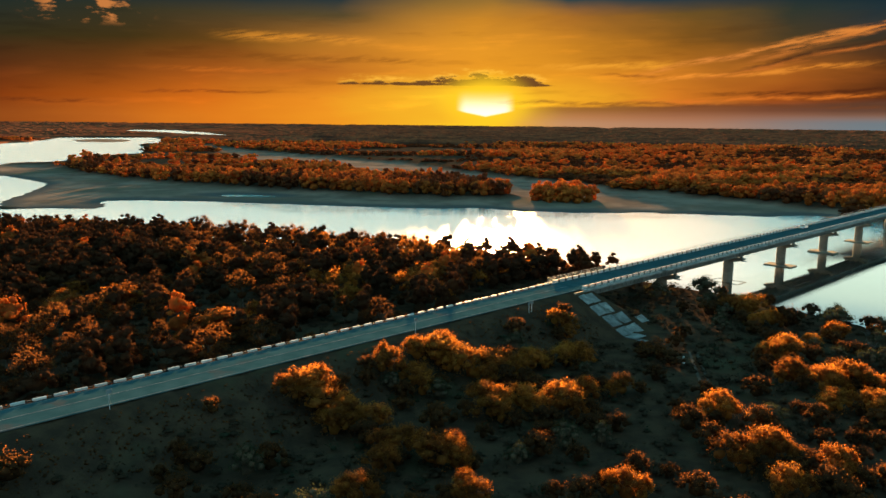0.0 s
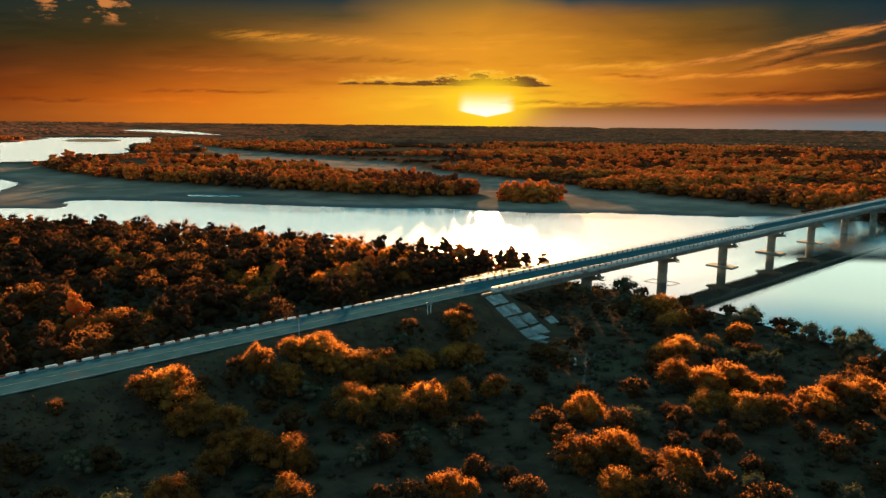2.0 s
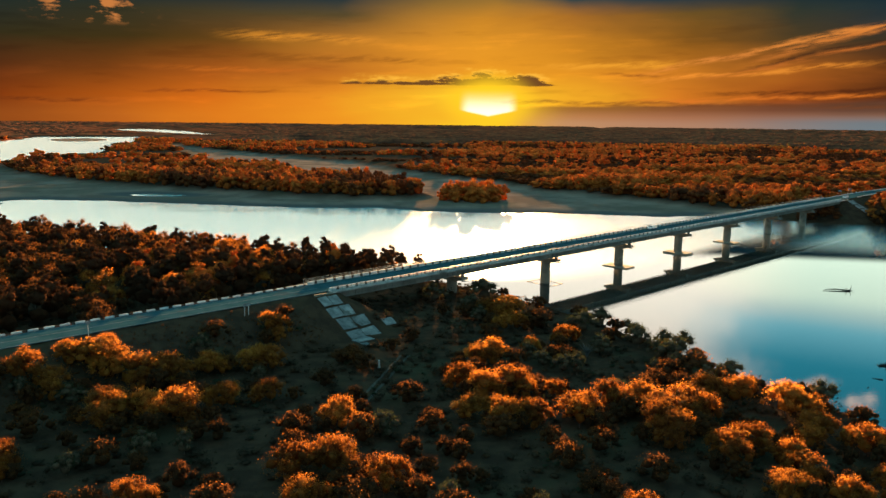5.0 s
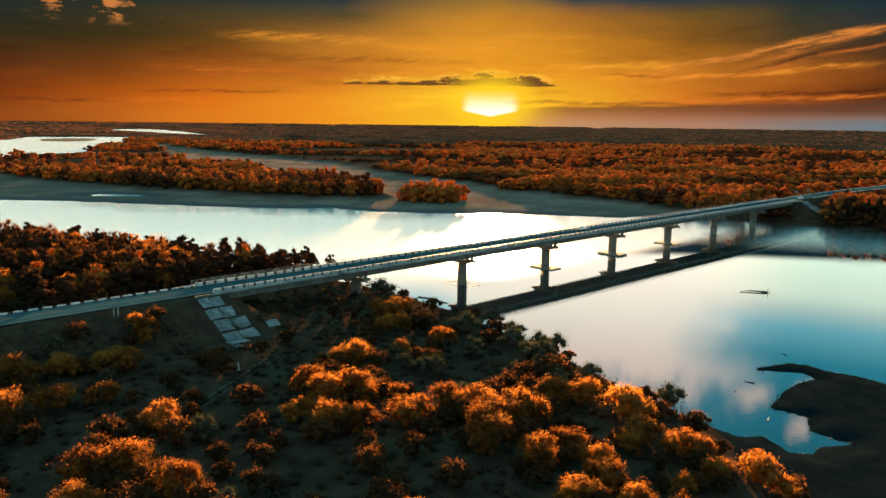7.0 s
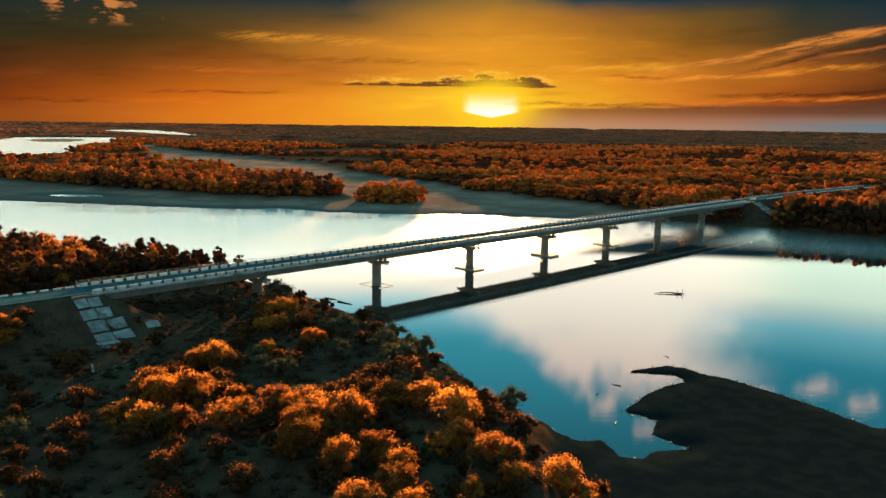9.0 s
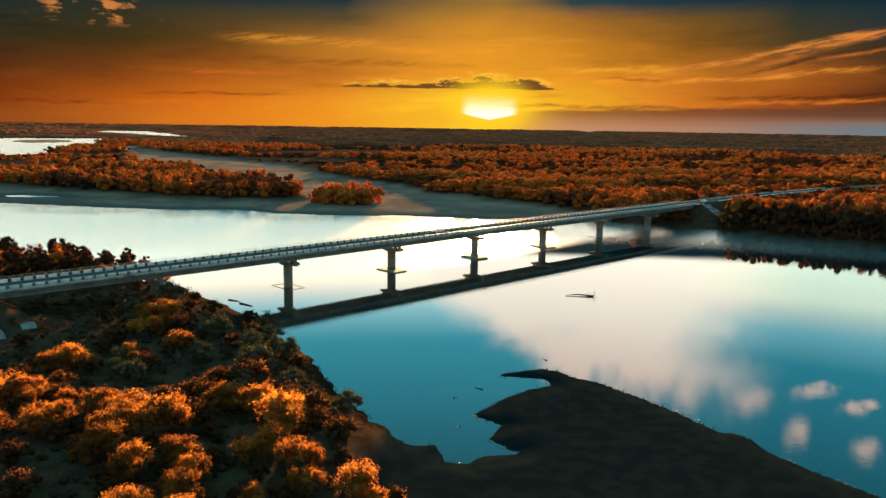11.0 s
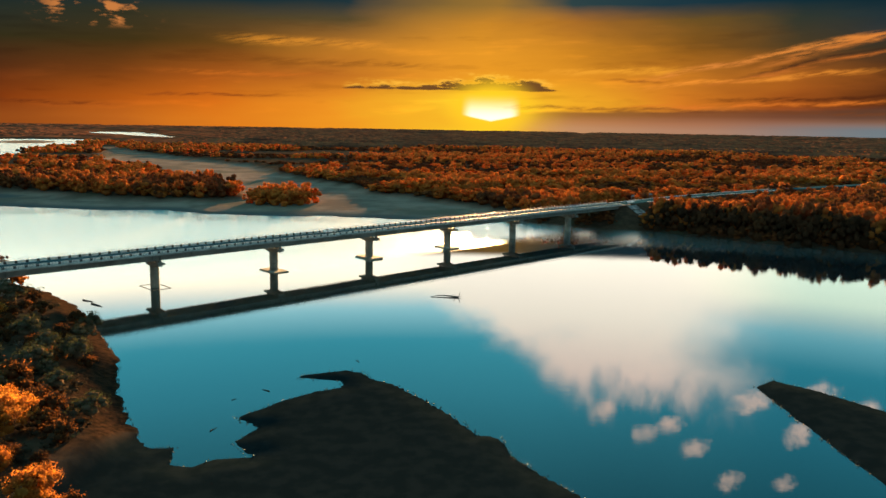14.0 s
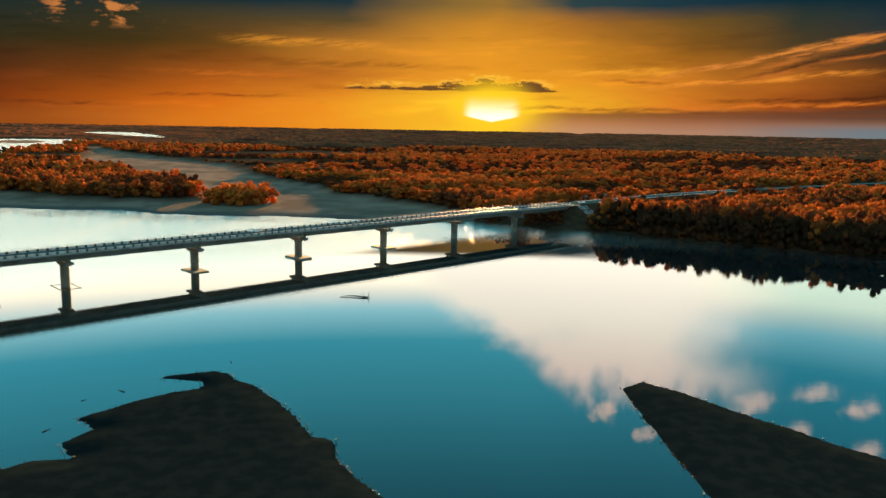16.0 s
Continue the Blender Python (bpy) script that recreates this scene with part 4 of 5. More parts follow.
def plant(kind, x, y, r, tall=1.0, pick=None):
    """A tree of crown radius r at a place of the plan."""
    p = PROTO[kind][int(rng.integers(len(PROTO[kind]))) if pick is None else pick]
    s, a = on_line(x, y)
    if s < START + 12 and abs(a) < 8.5 + r:
        push = math.copysign(8.5 + r, a) - a
        x, y = x + push * ALONG.y, y - push * ALONG.x
    k = r / NEAR_R
    kz = tall * (0.3 + 0.58 * k) * rng.uniform(0.9, 1.12)
    m = Matrix.Translation((x, y, float(height(x, y)) - 0.1)) @ pose(0, 0, 0, 0, 0, float(rng.uniform(0, 360))) @ Matrix.Diagonal((k, k, kz, 1))
    if p.name in used:
        copy_thing(p, m @ Matrix.Diagonal((*[1 / v for v in p.scale], 1)))
    else:
        used.add(p.name)
        p.matrix_basis = m
        tagged(p, TREE_LABELS[kind], "tree", {"bright": "autumn trees", "dull": "dull trees", "green": "green trees", "tall": "woodland trees"}[kind])
    taken.append((x, y, r))


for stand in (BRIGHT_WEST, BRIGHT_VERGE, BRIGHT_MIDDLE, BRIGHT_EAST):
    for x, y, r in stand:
        # Dimmer light put into the leaf colour: these get the darker dull tree.
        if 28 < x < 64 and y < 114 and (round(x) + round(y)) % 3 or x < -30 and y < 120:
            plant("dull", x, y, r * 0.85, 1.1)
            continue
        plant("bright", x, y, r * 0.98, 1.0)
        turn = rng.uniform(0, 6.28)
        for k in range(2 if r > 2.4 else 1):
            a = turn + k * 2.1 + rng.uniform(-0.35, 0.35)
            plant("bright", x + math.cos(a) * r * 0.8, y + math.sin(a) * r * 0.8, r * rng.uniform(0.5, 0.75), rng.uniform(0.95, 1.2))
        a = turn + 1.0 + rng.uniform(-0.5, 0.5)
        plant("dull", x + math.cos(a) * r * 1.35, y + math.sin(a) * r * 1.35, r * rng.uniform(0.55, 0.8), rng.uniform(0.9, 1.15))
for stand, kind in ((DULL_STAND, "dull"), (GREEN_STAND, "green")):
    for x, y, r in stand:
        plant(kind, x, y, r * 0.95)


def free(x, y, r):
    return all((x - a) ** 2 + (y - b) ** 2 > (0.55 * (r + q)) ** 2 for a, b, q in taken)


NEAR_LAND = NEAR_SHORE + [(131, 0), (-420, 0)]


def candidates(n, x0, x1, y0, y1):
    x, y = rng.uniform(x0, x1, n), rng.uniform(y0, y1, n)
    s, a = on_line(x, y)
    inland = -signed(NEAR_LAND, x, y)
    return zip(x, y, s, a, inland)


# scattered low trees on the camera's side of the road
count = 0
for x, y, s, a, inland in candidates(6000, -75, 128, 70, 215):
    r = rng.uniform(1.5, 3.2)
    if a < (11 if s < -100 else 14) or inland < 4 or (-97 < s < -78 and a < 26) or not free(x, y, r + 0.1):
        continue
    plant(("dull", "dull", "green", "dull", "dull")[int(rng.integers(5))], x, y, r, rng.uniform(0.8, 1.1))
    count += 1
    if count >= 150:
        break

# low golden bushes on the shore beside the bridge
for i in range(34):
    x = -6 + 2.0 * i + rng.uniform(-1, 1)
    y = float(np.interp(x, [0, 40, 64, 78], [262, 245, 229, 215])) - rng.uniform(4, 15)
    if abs(on_line(x, y)[1]) > 9:
        plant("bright", x, y, rng.uniform(1.9, 3.0), 0.95)

# woods between the road and the river beyond it
count, rest, dulls = 0, [], 0
for x, y, s, a, inland in candidates(9000, -330, 66, 95, 325):
    r = rng.uniform(2.6, 4.4)
    if a > -17 or inland < 3 or (s > START - 12 and inland > 25 and a > -30):
        continue
    back = inland < 70
    if abs(math.atan2(x, y)) > radians(36) or not free(x, y, r + (0 if back else 1.6)):
        continue
    if not back and rng.random() < 0.62 and x > -95:
        dulls += 1
        if dulls > 40:
            continue
        plant("dull", x, y, r * 0.75, 0.85)
        continue
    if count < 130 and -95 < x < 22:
        # Light put into leaf colour: lit trees mostly bright, shaded ones rusty.
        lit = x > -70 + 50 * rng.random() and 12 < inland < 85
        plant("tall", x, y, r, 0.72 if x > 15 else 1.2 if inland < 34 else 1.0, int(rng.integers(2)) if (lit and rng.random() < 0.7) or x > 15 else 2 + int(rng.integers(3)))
        count += 1
    else:
        rest.append((x, y, r))
        taken.append((x, y, r))


# ---- far woods, joined ----
def tree_arrays(r, h, n, size, count, low=0.3, fine=True, lump=1.15, reach=(0.9, 1.15)):
    """A far tree: a billowing crown of rounded lumps with some loose sprays on its outline."""
    ls = lobes(r, h, count, low)
    qv, qf = leaf_cards(ls[2:] * np.array([1, 1, 1, 1.15]), n, size, 0.5, reach)
    ls[2:, 3] *= lump
    vs, fs, k = [], [], 0
    for i, (x, y, z, q) in enumerate(ls):
        V, F = (ICO_V, ICO_F) if fine and i > 0 else (ICO1_V, ICO1_F)
        vs.append(V * (1 + rng.uniform(-0.16, 0.16, (len(V), 1))) * q * np.array([1, 1, 0.86]) + (x, y, z))
        fs.append(F + k)
        k += len(V)
    return qv, qf, np.concatenate(vs), np.concatenate(fs)


def woods(name, label, sites, variants, mat):
    """Many trees as one mesh: each site is x, y, ground, scale across and up."""
    QV, QF, TV, TF, nq, nt = [], [], [], [], 0, 0
    for i, (x, y, z, k, kz) in enumerate(sites):
        qv, qf, tv, tf = variants[int(rng.integers(len(variants)))]
        a = rng.uniform(0, 6.283)
        rot = np.array([[math.cos(a), math.sin(a), 0], [-math.sin(a), math.cos(a), 0], [0, 0, 1]]) * np.array([k, k, kz])
        QV.append(qv @ rot + (x, y, z)), QF.append(qf + nq), TV.append(tv @ rot + (x, y, z)), TF.append(tf + nt)
        nq += len(qv)
        nt += len(tv)
    ob = new(name, quads_and_tris(name, np.concatenate(QV), np.concatenate(QF), np.concatenate(TV), np.concatenate(TF), mat))
    return tagged(ob, label, "woods", kind="stuff")


# ---- undergrowth ----
BUSH = []
for _ in range(4):
    ls = lobes(1.6, 2.0, 5, 0.25)
    BUSH.append((*leaf_cards(ls, 20, 0.24, 0.7, (0.5, 1.1)), *cores(ls[:1] * np.array([1, 1, 0.5, 1.0]), 0.6)))
bx, by = rng.uniform(-120, 132, 6600), rng.uniform(60, 262, 6600)
bs, ba = on_line(bx, by)
ok = (signed(NEAR_LAND, bx, by) < -6) & ((ba > 11) | (ba < -11) | (bs > START + 10)) & ~((bs > -97) & (bs < -80) & (ba > 5) & (ba < 25)) & (np.abs(np.degrees(np.arctan2(bx, by))) < 62)
ok &= (wave(bx, by, 0.09, 3.0) > -0.85)
bx, by = bx[ok], by[ok]
low_sites = [(a, b, c - 0.1, rng.uniform(0.7, 1.7), rng.uniform(0.35, 0.95)) for a, b, c in zip(bx, by, height(bx, by))]
woods("undergrowth", "dense dark brown undergrowth between the trees", [s for i, s in enumerate(low_sites) if i % 9], BUSH, SCRUB)
woods("green_undergrowth", "dense dark green undergrowth between the trees", [s for i, s in enumerate(low_sites) if not i % 9], BUSH, GREEN_LEAF)

lx, ly = rng.uniform(-130, 122, 620), rng.uniform(-70, 64, 620)
woods("low_scrub", "low dark scrub on the open ground by the river", [(a, b, c - 0.1, rng.uniform(0.6, 1.4), rng.uniform(0.5, 1.3)) for a, b, c in zip(lx, ly, height(lx, ly))], BUSH, SCRUB)

sx, sa = rng.uniform(START - 150, START - 2, 2400), rng.uniform(6.4, 17.0, 2400) * np.where(rng.random(2400) < 0.75, 1, -1)
gx, gy = P0.x + sx * ALONG.x + sa * ALONG.y, P0.y + sx * ALONG.y - sa * ALONG.x
ok = ~((sx > -95) & (sa > 5))
woods("slope_grass", "dry rusty grass tufts on the road embankment", [(a, b, c - 0.05, rng.uniform(0.2, 0.45), rng.uniform(0.12, 0.3)) for a, b, c in zip(gx[ok], gy[ok], height(gx, gy)[ok])],
      [(v[:40], f[:10], c, d) for v, f, c, d in BUSH], RUST_LEAF)

MID = [tree_arrays(3.7, 9.4, 250, 0.23, 14, 0.36, False, 0.75, (0.6, 1.1)) for _ in range(4)]
sites = [(x, y, float(height(x, y)), r / 3.5, rng.uniform(0.8, 1.15)) for x, y, r in rest]
# Mostly the darker leaf tone, shade put into the colour.
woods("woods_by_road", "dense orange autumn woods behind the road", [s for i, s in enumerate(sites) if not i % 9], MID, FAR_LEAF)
woods("dull_woods_by_road", "trees in a darker, shade-toned brown in the woods behind the road", [s for i, s in enumerate(sites) if i % 9], MID, FAR_DULL)


def scatter(x0, x1, y0, y1, step, keep):
    """A jittered lattice of sites on land where keep(x, y) holds."""
    xs, ys = np.meshgrid(np.arange(x0, x1, step), np.arange(y0, y1, step))
    x, y = xs.ravel() + rng.uniform(-0.42, 0.42, xs.size) * step, ys.ravel() + rng.uniform(-0.42, 0.42, xs.size) * step
    ok = keep(x, y)
    return x[ok], y[ok]


def in_view(x, y):
    ang = np.degrees(np.arctan2(x + 20, y)), np.degrees(np.arctan2(x - 225, y))
    return (ang[0] > -34) & (ang[1] < 34)


def at_abutment(x, y):
    s, a = on_line(x, y)
    return (s > 236) & (s < 263) & (a > 3) & (a < 21)


def wooded(x, y):
    ok = in_view(x, y) & ~at_abutment(x, y) & (water_distance(x, y) > 3) & (sand_depth(x, y) < -2) & (far_road_distance(x, y) > 13)
    s, a = on_line(x, y)
    return ok & ~((np.abs(a) < 16) & (s > END - 40) & (s < END + 10))


FARV = [tree_arrays(4.6, 9.0, 46, 0.36, 7, 0.3, False, 1.05, (0.8, 1.2)) for _ in range(6)]
x, y = scatter(-480, 560, 330, 760, 8.4, lambda x, y: wooded(x, y) & (y > 300))
gap = wave(x, y, 0.03, 5.0) + 0.35 * wave(x, y, 0.11, 2.0)
ok = (gap > -1.1) | (water_distance(x, y) < 38) | ((sand_depth(x, y) > -25) & (gap > -0.6)) | (x < 0)
x, y = x[ok], y[ok]
z = height(x, y)
rows_of = smooth((wave(x * 0.3, y, 0.05, 3.0) + 0.5 * wave(x * 0.5, y, 0.13, 6.0) + 0.2) / 0.7)


def far_height(a, b, shore, road, row):
    """How tall a tree of the far bank stands."""
    if a > 235 and b < 470 and shore < 20 and road > 15:
        return rng.uniform(1.2, 1.5)
    if a > 235 and b < 470:
        return rng.uniform(0.5, 0.65) if road < 30 else rng.uniform(0.95, 1.15) if road < 60 else rng.uniform(1.5, 1.85) if shore < 30 else rng.uniform(0.9, 1.1)
    if a > 60 and b > 480 or b > 620:
        return (0.34 + 0.66 * row) * rng.uniform(0.8, 1.15)
    return rng.uniform(0.75, 1.2)


sites = [(a, b, c, rng.uniform(1.0, 1.6) if a > 60 and b > 480 else rng.uniform(0.8, 1.3), far_height(a, b, w, q, k)) for a, b, c, w, q, k in zip(x, y, z, water_distance(x, y), far_road_distance(x, y), rows_of)]
tx, ty = scatter(262, 520, 330, 560, 5.6, lambda x, y: in_view(x, y) & (water_distance(x, y) > 2) & (far_road_distance(x, y) > 9.5) & (far_road_distance(x, y) < 62) & (on_line(x, y)[1] > 0) & ~at_abutment(x, y))
roadside = [(a, b, c, rng.uniform(0.7, 1.1), rng.uniform(0.45, 0.62) if q < 24 else rng.uniform(0.85, 1.05)) for a, b, c, q in zip(tx, ty, height(tx, ty), far_road_distance(tx, ty))]
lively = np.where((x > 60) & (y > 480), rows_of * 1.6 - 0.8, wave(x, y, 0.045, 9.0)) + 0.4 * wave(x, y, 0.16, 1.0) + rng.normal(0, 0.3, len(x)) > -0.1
front = [tree_arrays(4.8, 9.5, 170, 0.3, 10, 0.3, False, 1.0, (0.75, 1.25)) for _ in range(6)]
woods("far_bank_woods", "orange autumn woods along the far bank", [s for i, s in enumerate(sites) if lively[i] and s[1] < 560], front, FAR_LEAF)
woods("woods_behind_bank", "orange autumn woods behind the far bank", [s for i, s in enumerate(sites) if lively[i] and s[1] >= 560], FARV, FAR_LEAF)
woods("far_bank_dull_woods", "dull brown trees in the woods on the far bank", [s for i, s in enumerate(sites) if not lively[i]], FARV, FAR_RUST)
woods("roadside_thicket", "low orange thicket between the far road and the river", [s for i, s in enumerate(roadside) if i % 2], FARV, FAR_LEAF)
woods("roadside_dull_thicket", "low brown thicket between the far road and the river", [s for i, s in enumerate(roadside) if not i % 2], FARV, FAR_RUST)
# tall dark willows that overhang the water below the far road
willows = []
for (ax, ay), (bx, by) in zip(FAR_SHORE[4:16], FAR_SHORE[5:17]):
    gap = math.hypot(bx - ax, by - ay)
    for i in range(int(gap / 2.8)):
        q = (i + rng.uniform(0, 1)) * 2.8 / gap
        inland = rng.uniform(0.5, 9.0)
        x, y = ax + (bx - ax) * q - (by - ay) / gap * -inland, ay + (by - ay) * q + (bx - ax) / gap * -inland
        s_line, a_line = on_line(x, y)
        if x < 480 and a_line > 15 and not at_abutment(x, y) and far_road_distance(x, y) > 14:
            willows.append((x, y, float(height(x, y)) - 0.6, rng.uniform(0.75, 1.15), rng.uniform(1.15, 1.6) * (0.75 if a_line < 30 else 1.0)))
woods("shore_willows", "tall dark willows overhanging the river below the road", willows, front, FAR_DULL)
# bushes down to the water on the far banks
bx, by = rng.uniform(-60, 470, 5200), rng.uniform(300, 470, 5200)
bd = water_distance(bx, by)
ok = ~at_abutment(bx, by) & (bd > 0.8) & (bd < 9) & (sand_depth(bx, by) < -1) & in_view(bx, by)
bx, by = bx[ok][:900], by[ok][:900]
woods("bank_bushes", "dark rusty bushes leaning over the far bank", [(a, b, c - 0.3, rng.uniform(0.4, 0.8), rng.uniform(0.3, 0.6)) for a, b, c in zip(bx, by, height(bx, by))], FARV, FAR_RUST)
# the islet's clump
islet = [(78 + 21 * math.cos(i * 2.4) * math.sqrt(i / 26), 487 + 24 * math.sin(i * 2.4) * math.sqrt(i / 26)) for i in range(26)]
woods("islet_thicket", "rounded thicket of orange trees on the sandy point", [(a, b, 0.6, rng.uniform(0.85, 1.25), rng.uniform(1.0, 1.35)) for a, b in islet], front, FAR_LEAF)

PLAINV = []
for _ in range(5):
    PLAINV.append(tree_arrays(5.6, 8.6, 4, 0.5, 4, 0.3, False))
x, y = scatter(-1100, 1150, 760, 1700, 13.5, wooded)
gap = wave(x * 0.35, y, 0.02, 8.0) + 0.6 * wave(x * 0.5, y, 0.07, 4.0)
ok = gap > np.where(x > 100, -0.7, 0.0)
x, y = x[ok], y[ok]
rows_of = smooth((wave(x * 0.22, y, 0.035, 8.0) + 0.5 * wave(x * 0.4, y, 0.09, 4.0) + 0.25) / 0.7)
sites = [(a, b, c, rng.uniform(1.0, 1.6), (0.3 + 0.62 * q) * rng.uniform(0.8, 1.15)) for a, b, c, q in zip(x, y, height(x, y), rows_of)]
lively = rows_of + rng.normal(0, 0.25, len(x)) > 0.62
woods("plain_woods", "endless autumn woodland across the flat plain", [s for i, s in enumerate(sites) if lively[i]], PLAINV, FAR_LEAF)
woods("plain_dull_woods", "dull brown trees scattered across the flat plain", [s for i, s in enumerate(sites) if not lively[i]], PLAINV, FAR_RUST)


def far_canopy():
    """Treetops of the woods beyond, as one uneven sheet that runs out to the horizon."""
    ang = np.radians(np.linspace(-36, 36, 340))
    dist = 1650 * (4850 / 1650) ** np.linspace(0, 1, 150)
    a, d = np.meshgrid(ang, dist)
    x, y = (100 + d * np.sin(a)).ravel(), (d * np.cos(a)).ravel()
    lump = rng.uniform(0, 1, x.size)
    g = wave(x, y, 0.006, 2.0) + 0.6 * wave(x, y, 0.021, 6.0)
    wet = water_distance(x, y)
    top = (5.0 + 4.5 * lump) * smooth((g + 0.95) / 0.5) * smooth((wet - 25) / 260) * smooth((d.ravel() - 1640) / 50)
    top = np.where(sand_depth(x, y) > -4, -1.0, top)
    v = np.stack([x, y, height(x, y) - 0.6 + top], 1)
    ob = numpy_mesh("horizon_woods", v, grid_faces(len(ang), len(dist)), PLAIN)
    tagged(ob, "far woodland fading towards the horizon", "woods", kind="stuff")


far_canopy()

# ---- slope paving at the bridge ends ----
def slope_paving(s0, s1, a0, a1, rows, cols, label):
    thing = new("slope_paving")
    ds, da = (s1 - s0) / cols, (a1 - a0) / rows
    for i in range(cols):
        for j in range(rows):
            s, a = s0 + ds * (i + 0.5), a0 + da * (j + 0.5)
            c = at(s, a)
            z = float(height(c.x, c.y))
            e, f = at(s, a + 0.5), at(s + 0.5, a)
            slope = math.degrees(math.atan2(float(height(e.x, e.y)) - z, 0.5))
            bm = bmesh.new()
            block(bm, (ds * rng.uniform(0.84, 1.0), da * rng.uniform(0.9, 1.06), 0.16), None, 0.03)
            for v in bm.verts:
                v.co += Vector((math.sin(v.co.y * 2.1 + i + j * 1.7) * 0.16, math.sin(v.co.x * 1.7 + j * 2.3) * 0.12, 0))
            slab = part("paving_slab", bm, SLAB, thing)
            slab.matrix_basis = Matrix.Translation((c.x, c.y, z + 0.1 + rng.uniform(-0.05, 0.07))) @ TURN_ALONG @ pose(0, 0, 0, -slope + rng.uniform(-4, 4), rng.uniform(-4, 4), rng.uniform(-5, 5))
    return tagged(thing, label, "slope paving")


for a0, a1, s0, s1, cols in ((6.4, 9.6, -91.0, -85.2, 2), (9.6, 13.0, -91.0, -84.2, 2), (13.0, 16.4, -90.8, -82.6, 2), (16.6, 19.4, -90.8, -82.4, 2), (19.5, 22.3, -91.3, -87.0, 1), (22.4, 24.8, -91.6, -89.6, 1), (14.0, 16.4, -80.6, -75.6, 1)):
    slope_paving(s0, s1, a0, a1, 1, cols, "cracked pale concrete slope paving beside the bridge end")
slope_paving(248.6, 257.0, 6.4, 16.4, 3, 3, "pale concrete slope paving at the far bridge end")


# ---- dirt track below the road ----
def track():
    thing = new("dirt_track")
    for off in (-0.75, 0.75):
        v, f = [], []
        for i in range(25):
            q = i / 24
            x, y = 51.8 - 9.0 * q + off, 152.0 - 42.0 * q
            for w in (-0.28, 0.28):
                v.append((x + w, y, float(height(x + w, y)) + 0.06))
            if i:
                f.append((2 * i - 2, 2 * i - 1, 2 * i + 1, 2 * i))
        rut = mesh_object("rut", v, f, DIRT, thing)
    return tagged(thing, "two worn ruts of a dirt track through the scrub", "track", kind="structure")


track()


# ---- road signs ----
def road_post(s, a, h, legs, label):
    thing = new("road_sign")
    for i in range(legs):
        bm = bmesh.new()
        tube(bm, (i * 0.9, 0, -0.3), (i * 0.9, 0, h), 0.06, 0.06, 8)
        part("post", bm, WHITE, thing)
    bm = bmesh.new()
    block(bm, (0.9 * max(1, legs) - 0.1, 0.05, 0.6), pose(0.45 * (legs - 1), -0.08, h - 0.2), 0.02)
    part("plate", bm, STEEL, thing, "back of a grey sign plate")
    thing.matrix_basis = place(s, a, float(height(*at(s, a).xy)))
    return tagged(thing, label, "road sign")


road_post(*on_line(-4.7, 137.8), 2.6, 1, "white road sign post on the grassy verge")
road_post(*on_line(18.5, 157.2), 2.2, 2, "two-legged road sign seen from behind on the verge")
road_post(*on_line(-44.5, 98.5), 2.6, 1, "white road sign post by the road's edge")


def far_sign(s, a):
    thing = new("road_sign")
    for x in (-0.8, 0.8):
        bm = bmesh.new()
        tube(bm, (x, 0, -0.3), (x, 0, 3.2), 0.07, 0.07, 8)
        part("post", bm, STEEL, thing)
    bm = bmesh.new()
    block(bm, (1.8, 0.06, 0.9), pose(0, -0.1, 2.7), 0.03)
    part("plate", bm, STEEL, thing, "grey back of a sign plate")
    thing.matrix_basis = place(s, a, float(height(*at(s, a).xy))) @ pose(0, 0, 0, 0, 0, 90)
    return tagged(thing, "pale two-legged road sign beyond the bridge", "road sign")


far_sign(273.3, -5.6)
far_sign(294.5, -7.2)


# Stand-in for a white glint of unknown source by the track.
def marker_stake(x, y):
    bm = bmesh.new()
    block(bm, (0.28, 0.28, 1.5), pose(0, 0, 0.75), 0.06)
    block(bm, (0.5, 0.5, 0.25), pose(0, 0, 0.1), 0.05)
    ob = part("marker_stake", bm, WHITE)
    ob.matrix_basis = pose(x, y, float(height(x, y)), 4, -3, 20)
    return tagged(ob, "white post standing in for a bright spot beside the dirt track", "marker")


marker_stake(47.3, 143.9)


def shoal():
    v = [(-762 + 62 * math.cos(k * 0.2618) * (1 + 0.12 * math.sin(3 * k)) - 40 * math.sin(k * 0.2618), 1735 + 120 * math.sin(k * 0.2618), 0.3) for k in range(24)]
    v += [(x, y, -0.5) for x, y, _ in v]
    f = [tuple(range(24))] + [(k, 24 + k, 24 + (k + 1) % 24, (k + 1) % 24) for k in range(24)]
    return tagged(mesh_object("sand_shoal", v, f, SAND), "low brown sand shoal in the distant river", "sandbank", kind="structure")


SAND = rough_mat("shoal_sand", (0.16, 0.11, 0.08), (0.26, 0.19, 0.14), 0.02, 0.95, 0.2, 8.0, 0.0)
shoal()


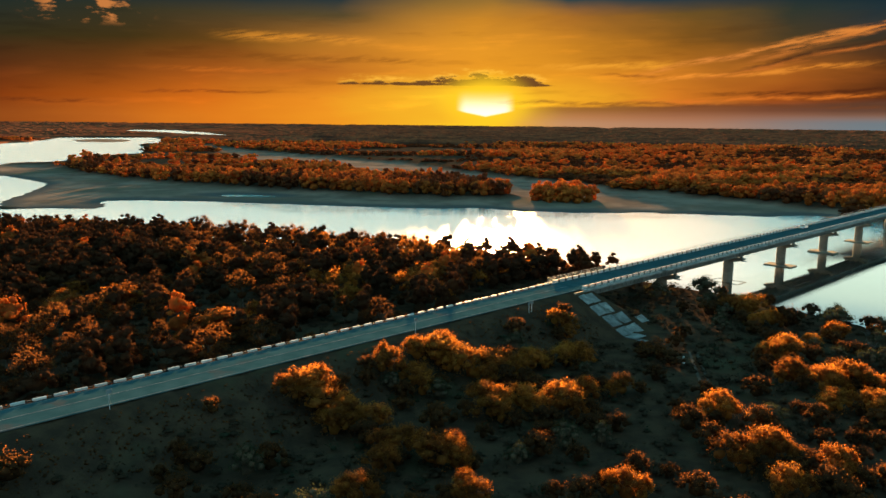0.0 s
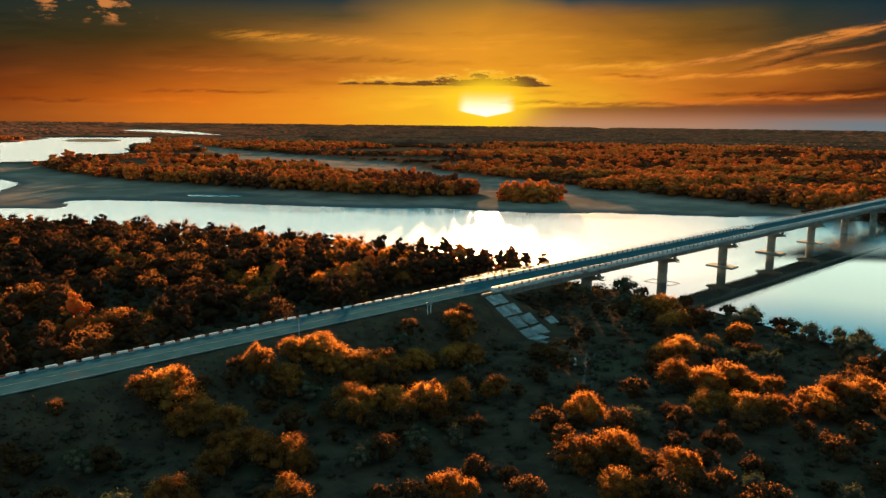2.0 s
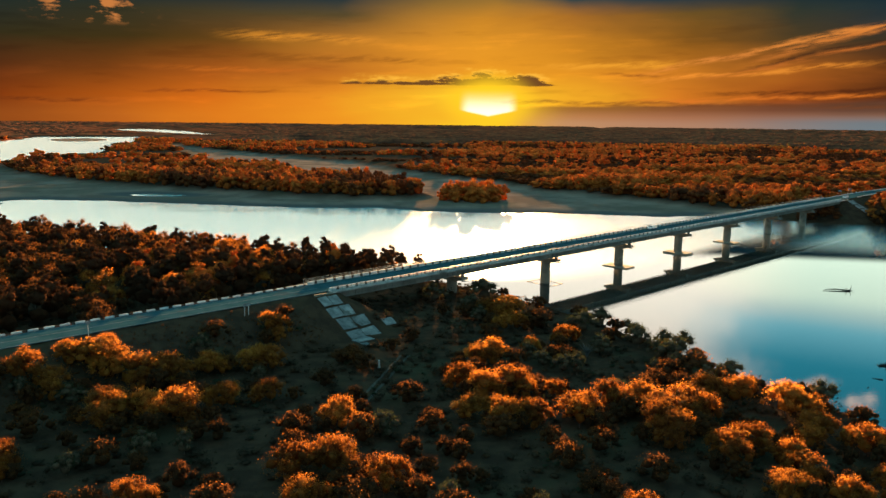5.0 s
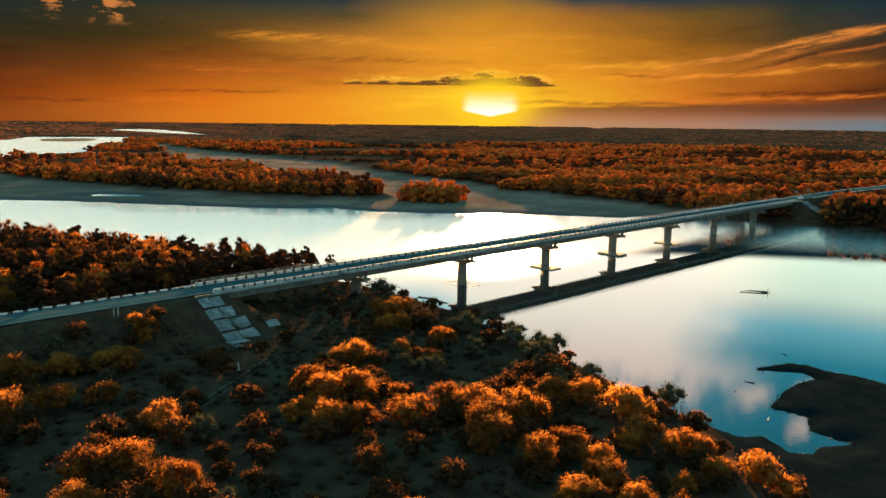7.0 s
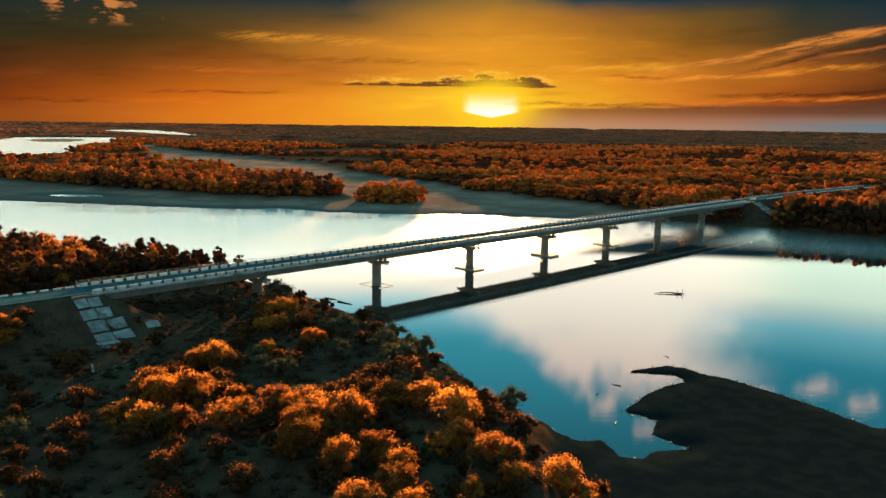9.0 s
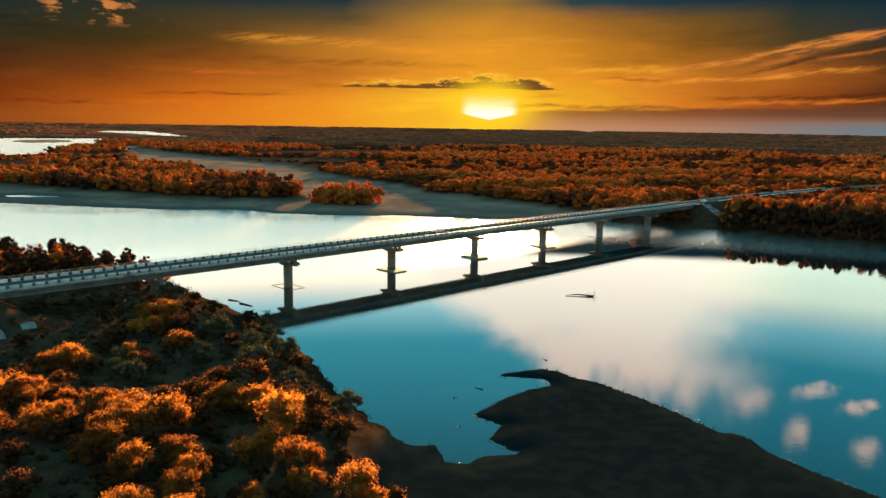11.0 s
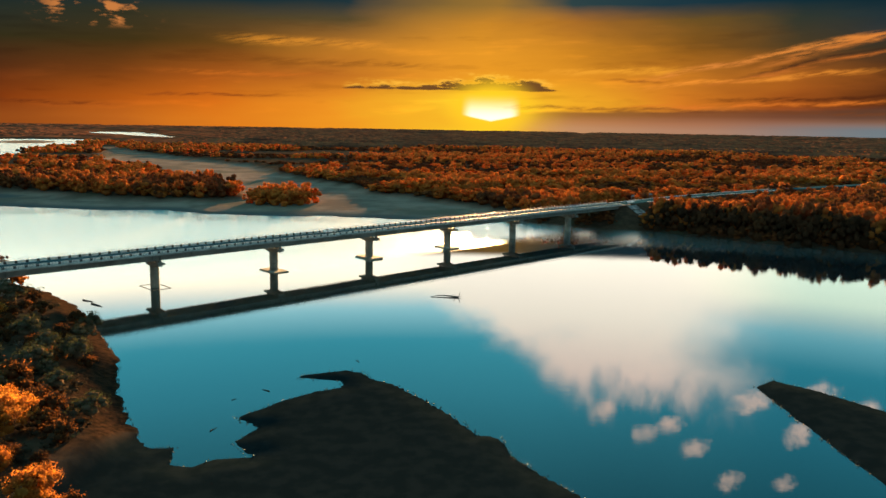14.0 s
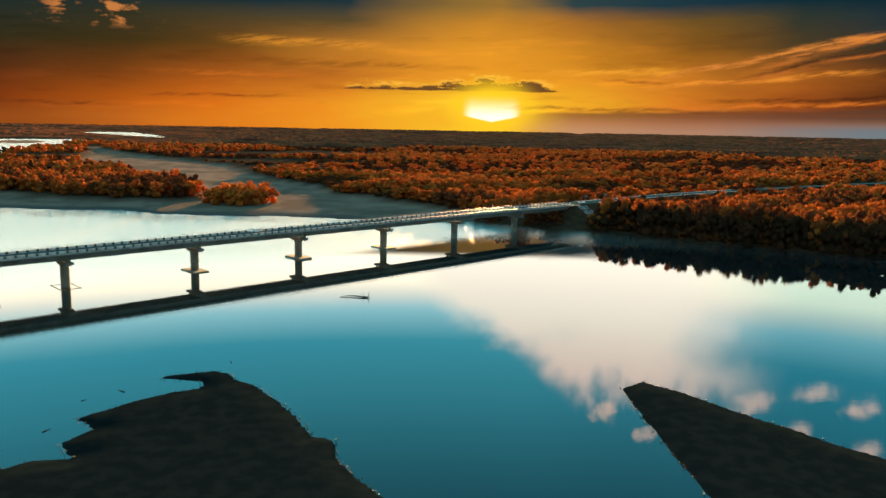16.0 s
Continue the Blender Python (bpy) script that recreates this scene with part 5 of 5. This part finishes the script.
# ---- the white car on the bridge ----
def car(s, a, label):
    thing = new("car")
    prof = [(-2.15, 0.35), (-2.2, 0.75), (-2.1, 0.95), (-1.35, 1.0), (-0.75, 1.42), (0.55, 1.44), (1.25, 1.0), (2.05, 0.86), (2.2, 0.6), (2.15, 0.32)]
    bm = bmesh.new()
    l, r = [bm.verts.new((x, -0.86 + 0.12 * (z > 1.1), z)) for x, z in prof], [bm.verts.new((x, 0.86 - 0.12 * (z > 1.1), z)) for x, z in prof]
    bm.faces.new(l), bm.faces.new(r[::-1])
    for i in range(len(prof)):
        j = (i + 1) % len(prof)
        bm.faces.new((l[j], l[i], r[i], r[j]))
    bmesh.ops.recalc_face_normals(bm, faces=bm.faces)
    part("body", bm, CAR_PAINT, thing)
    for name, x0, z0, x1, z1 in (("rear_window", -1.33, 1.03, -0.8, 1.38), ("windscreen", 0.6, 1.41, 1.2, 1.05)):
        bm = bmesh.new()
        vs = [bm.verts.new(v) for v in ((x0, -0.68, z0 + 0.02), (x0, 0.68, z0 + 0.02), (x1, 0.64, z1 + 0.02), (x1, -0.64, z1 + 0.02))]
        bm.faces.new(vs)
        part(name, bm, GLASS_DARK, thing, "dark glass")
    for y in (-0.82, 0.82):
        bm = bmesh.new()
        vs = [bm.verts.new((x, y * (1.01 - 0.1 * (z > 1.2)), z)) for x, z in ((-1.25, 1.06), (-0.72, 1.37), (0.52, 1.38), (1.1, 1.06))]
        bm.faces.new(vs)
        part("side_window", bm, GLASS_DARK, thing, "dark glass")
        for x in (-1.35, 1.35):
            bm = bmesh.new()
            tube(bm, (x, y - 0.1, 0.32), (x, y + 0.1, 0.32), 0.32, 0.32, 16)
            part("wheel", bm, RUBBER, thing)
    thing.matrix_basis = place(s, a, DECK + 0.064)
    return tagged(thing, label, "car")


car(66.0, -1.9, "small white car on the bridge carriageway")
car(258.8, 2.4, "small white car on the road at the far bridge end")


# ---- drift wood ----
def drift(name, x, y, turn, size, forks, label, up=0.5):
    bm = bmesh.new()
    p = Vector((-size / 2, 0, 0.05))
    thick = min(1.0, size / 5.0)
    for i in range(6):
        q = p + Vector((size / 6, rng.uniform(-0.25, 0.25) * size / 6, rng.uniform(-0.02, 0.05) * size / 6))
        tube(bm, p, q, thick * (0.3 - 0.035 * i), thick * (0.265 - 0.035 * i), 6)
        if i < forks:
            tube(bm, q, q + Vector((rng.uniform(-0.1, 0.2), rng.uniform(-0.2, 0.2), rng.uniform(0.08, 0.2) * up)) * size, 0.13 * thick, 0.04 * thick, 5)
        p = q
    ob = part(name, bm, WOOD)
    ob.matrix_basis = pose(x, y, 0.02, 0, 0, turn)
    return tagged(ob, label, "driftwood")




def snag():
    """A bent trunk lying in the water, with a fork that stands up at its thick end."""
    bm = bmesh.new()
    line = [Vector(((u - 0.5) * 8.0, 0.7 * math.sin(u * 4.5), 0.12 + 0.2 * math.sin(u * 3.0))) for u in [i / 9 for i in range(10)]]
    for i, (p, q) in enumerate(zip(line, line[1:])):
        tube(bm, p, q, 0.07 + 0.022 * i, 0.092 + 0.022 * i, 6)
    for base, tip, r in ((9, (0.5, 0.2, 1.5), 0.13), (8, (-0.5, -0.2, 1.1), 0.1), (9, (1.1, -0.5, 0.3), 0.11), (5, (-0.6, 0.5, 0.5), 0.06), (3, (-0.7, -0.6, 0.35), 0.05)):
        mid = line[base] + Vector(tip) * 0.55 + Vector((0.1, 0.1, -0.05))
        tube(bm, line[base], mid, r, r * 0.7, 5), tube(bm, mid, line[base] + Vector(tip), r * 0.7, r * 0.3, 5)
    ob = part("drift_tree", bm, WOOD)
    ob.matrix_basis = pose(178.6, 232.5, 0.0, 0, 0, 4)
    return tagged(ob, "dead bent tree with an upright fork stranded in the river", "driftwood")


snag()
drift("drift_log", 84.5, 214.5, -38, 5.5, 1, "dark log floating by the bank")
drift("drift_log", 80.0, 219.5, -20, 4.0, 1, "dark log floating by the bank")
for x, y, q in ((160.5, 169, 0.9), (145.5, 150, 1.2), (141, 145, 0.7), (141.5, 131, 1.0)):
    drift("drift_stick", x, y, float(rng.uniform(0, 180)), q * 1.6, 2, "small dark stick lying in shallow water")


# ---- bare grey shrubs ----
def bare_shrub(x, y, r):
    bm = bmesh.new()
    for _ in range(26):
        a, t = rng.uniform(0, 6.28), rng.uniform(0.2, 1.0)
        mid = Vector((math.cos(a) * r * 0.4 * t, math.sin(a) * r * 0.4 * t, r * 0.8))
        tip = Vector((math.cos(a + 0.3) * r * t, math.sin(a + 0.3) * r * t, r * rng.uniform(0.9, 1.6)))
        tube(bm, (0, 0, 0), mid, 0.05, 0.035, 4), tube(bm, mid, tip, 0.045, 0.015, 4)
    ob = part("bare_shrub", bm, GREY_TWIG)
    ob.matrix_basis = pose(x, y, float(height(x, y)))
    return tagged(ob, "bare grey shrub with pale twigs", "shrub", "bare shrubs")


for x, y, r in ((85, 148, 1.6), (88, 151, 2.0), (84, 145, 1.4), (80.5, 148, 1.2), (57, 84, 1.0), (59, 85, 0.9), (93, 162, 1.5)):
    bare_shrub(x, y, r)


# ---- tufts along the muddy bars ----
tuft_sites = []
for line in (BAR, BAR_TWO, NEAR_SHORE[7:]):
    for (ax, ay), (bx, by) in zip(line, line[1:]):
        k = max(1, int(math.hypot(bx - ax, by - ay) / 0.55))
        for i in range(k):
            q = (i + rng.uniform(0, 1)) / k
            x, y = ax + (bx - ax) * q + rng.uniform(-0.4, 0.4), ay + (by - ay) * q + rng.uniform(-0.4, 0.4)
            if y > 95 and rng.random() < 0.7:
                tuft_sites.append((x, y, -0.05, rng.uniform(0.1, 0.34), rng.uniform(0.08, 0.3)))
woods("shore_tufts", "small dark tufts and clods along the muddy edges", tuft_sites, [(v[:32], f[:8], c, d) for v, f, c, d in BUSH], WOOD)
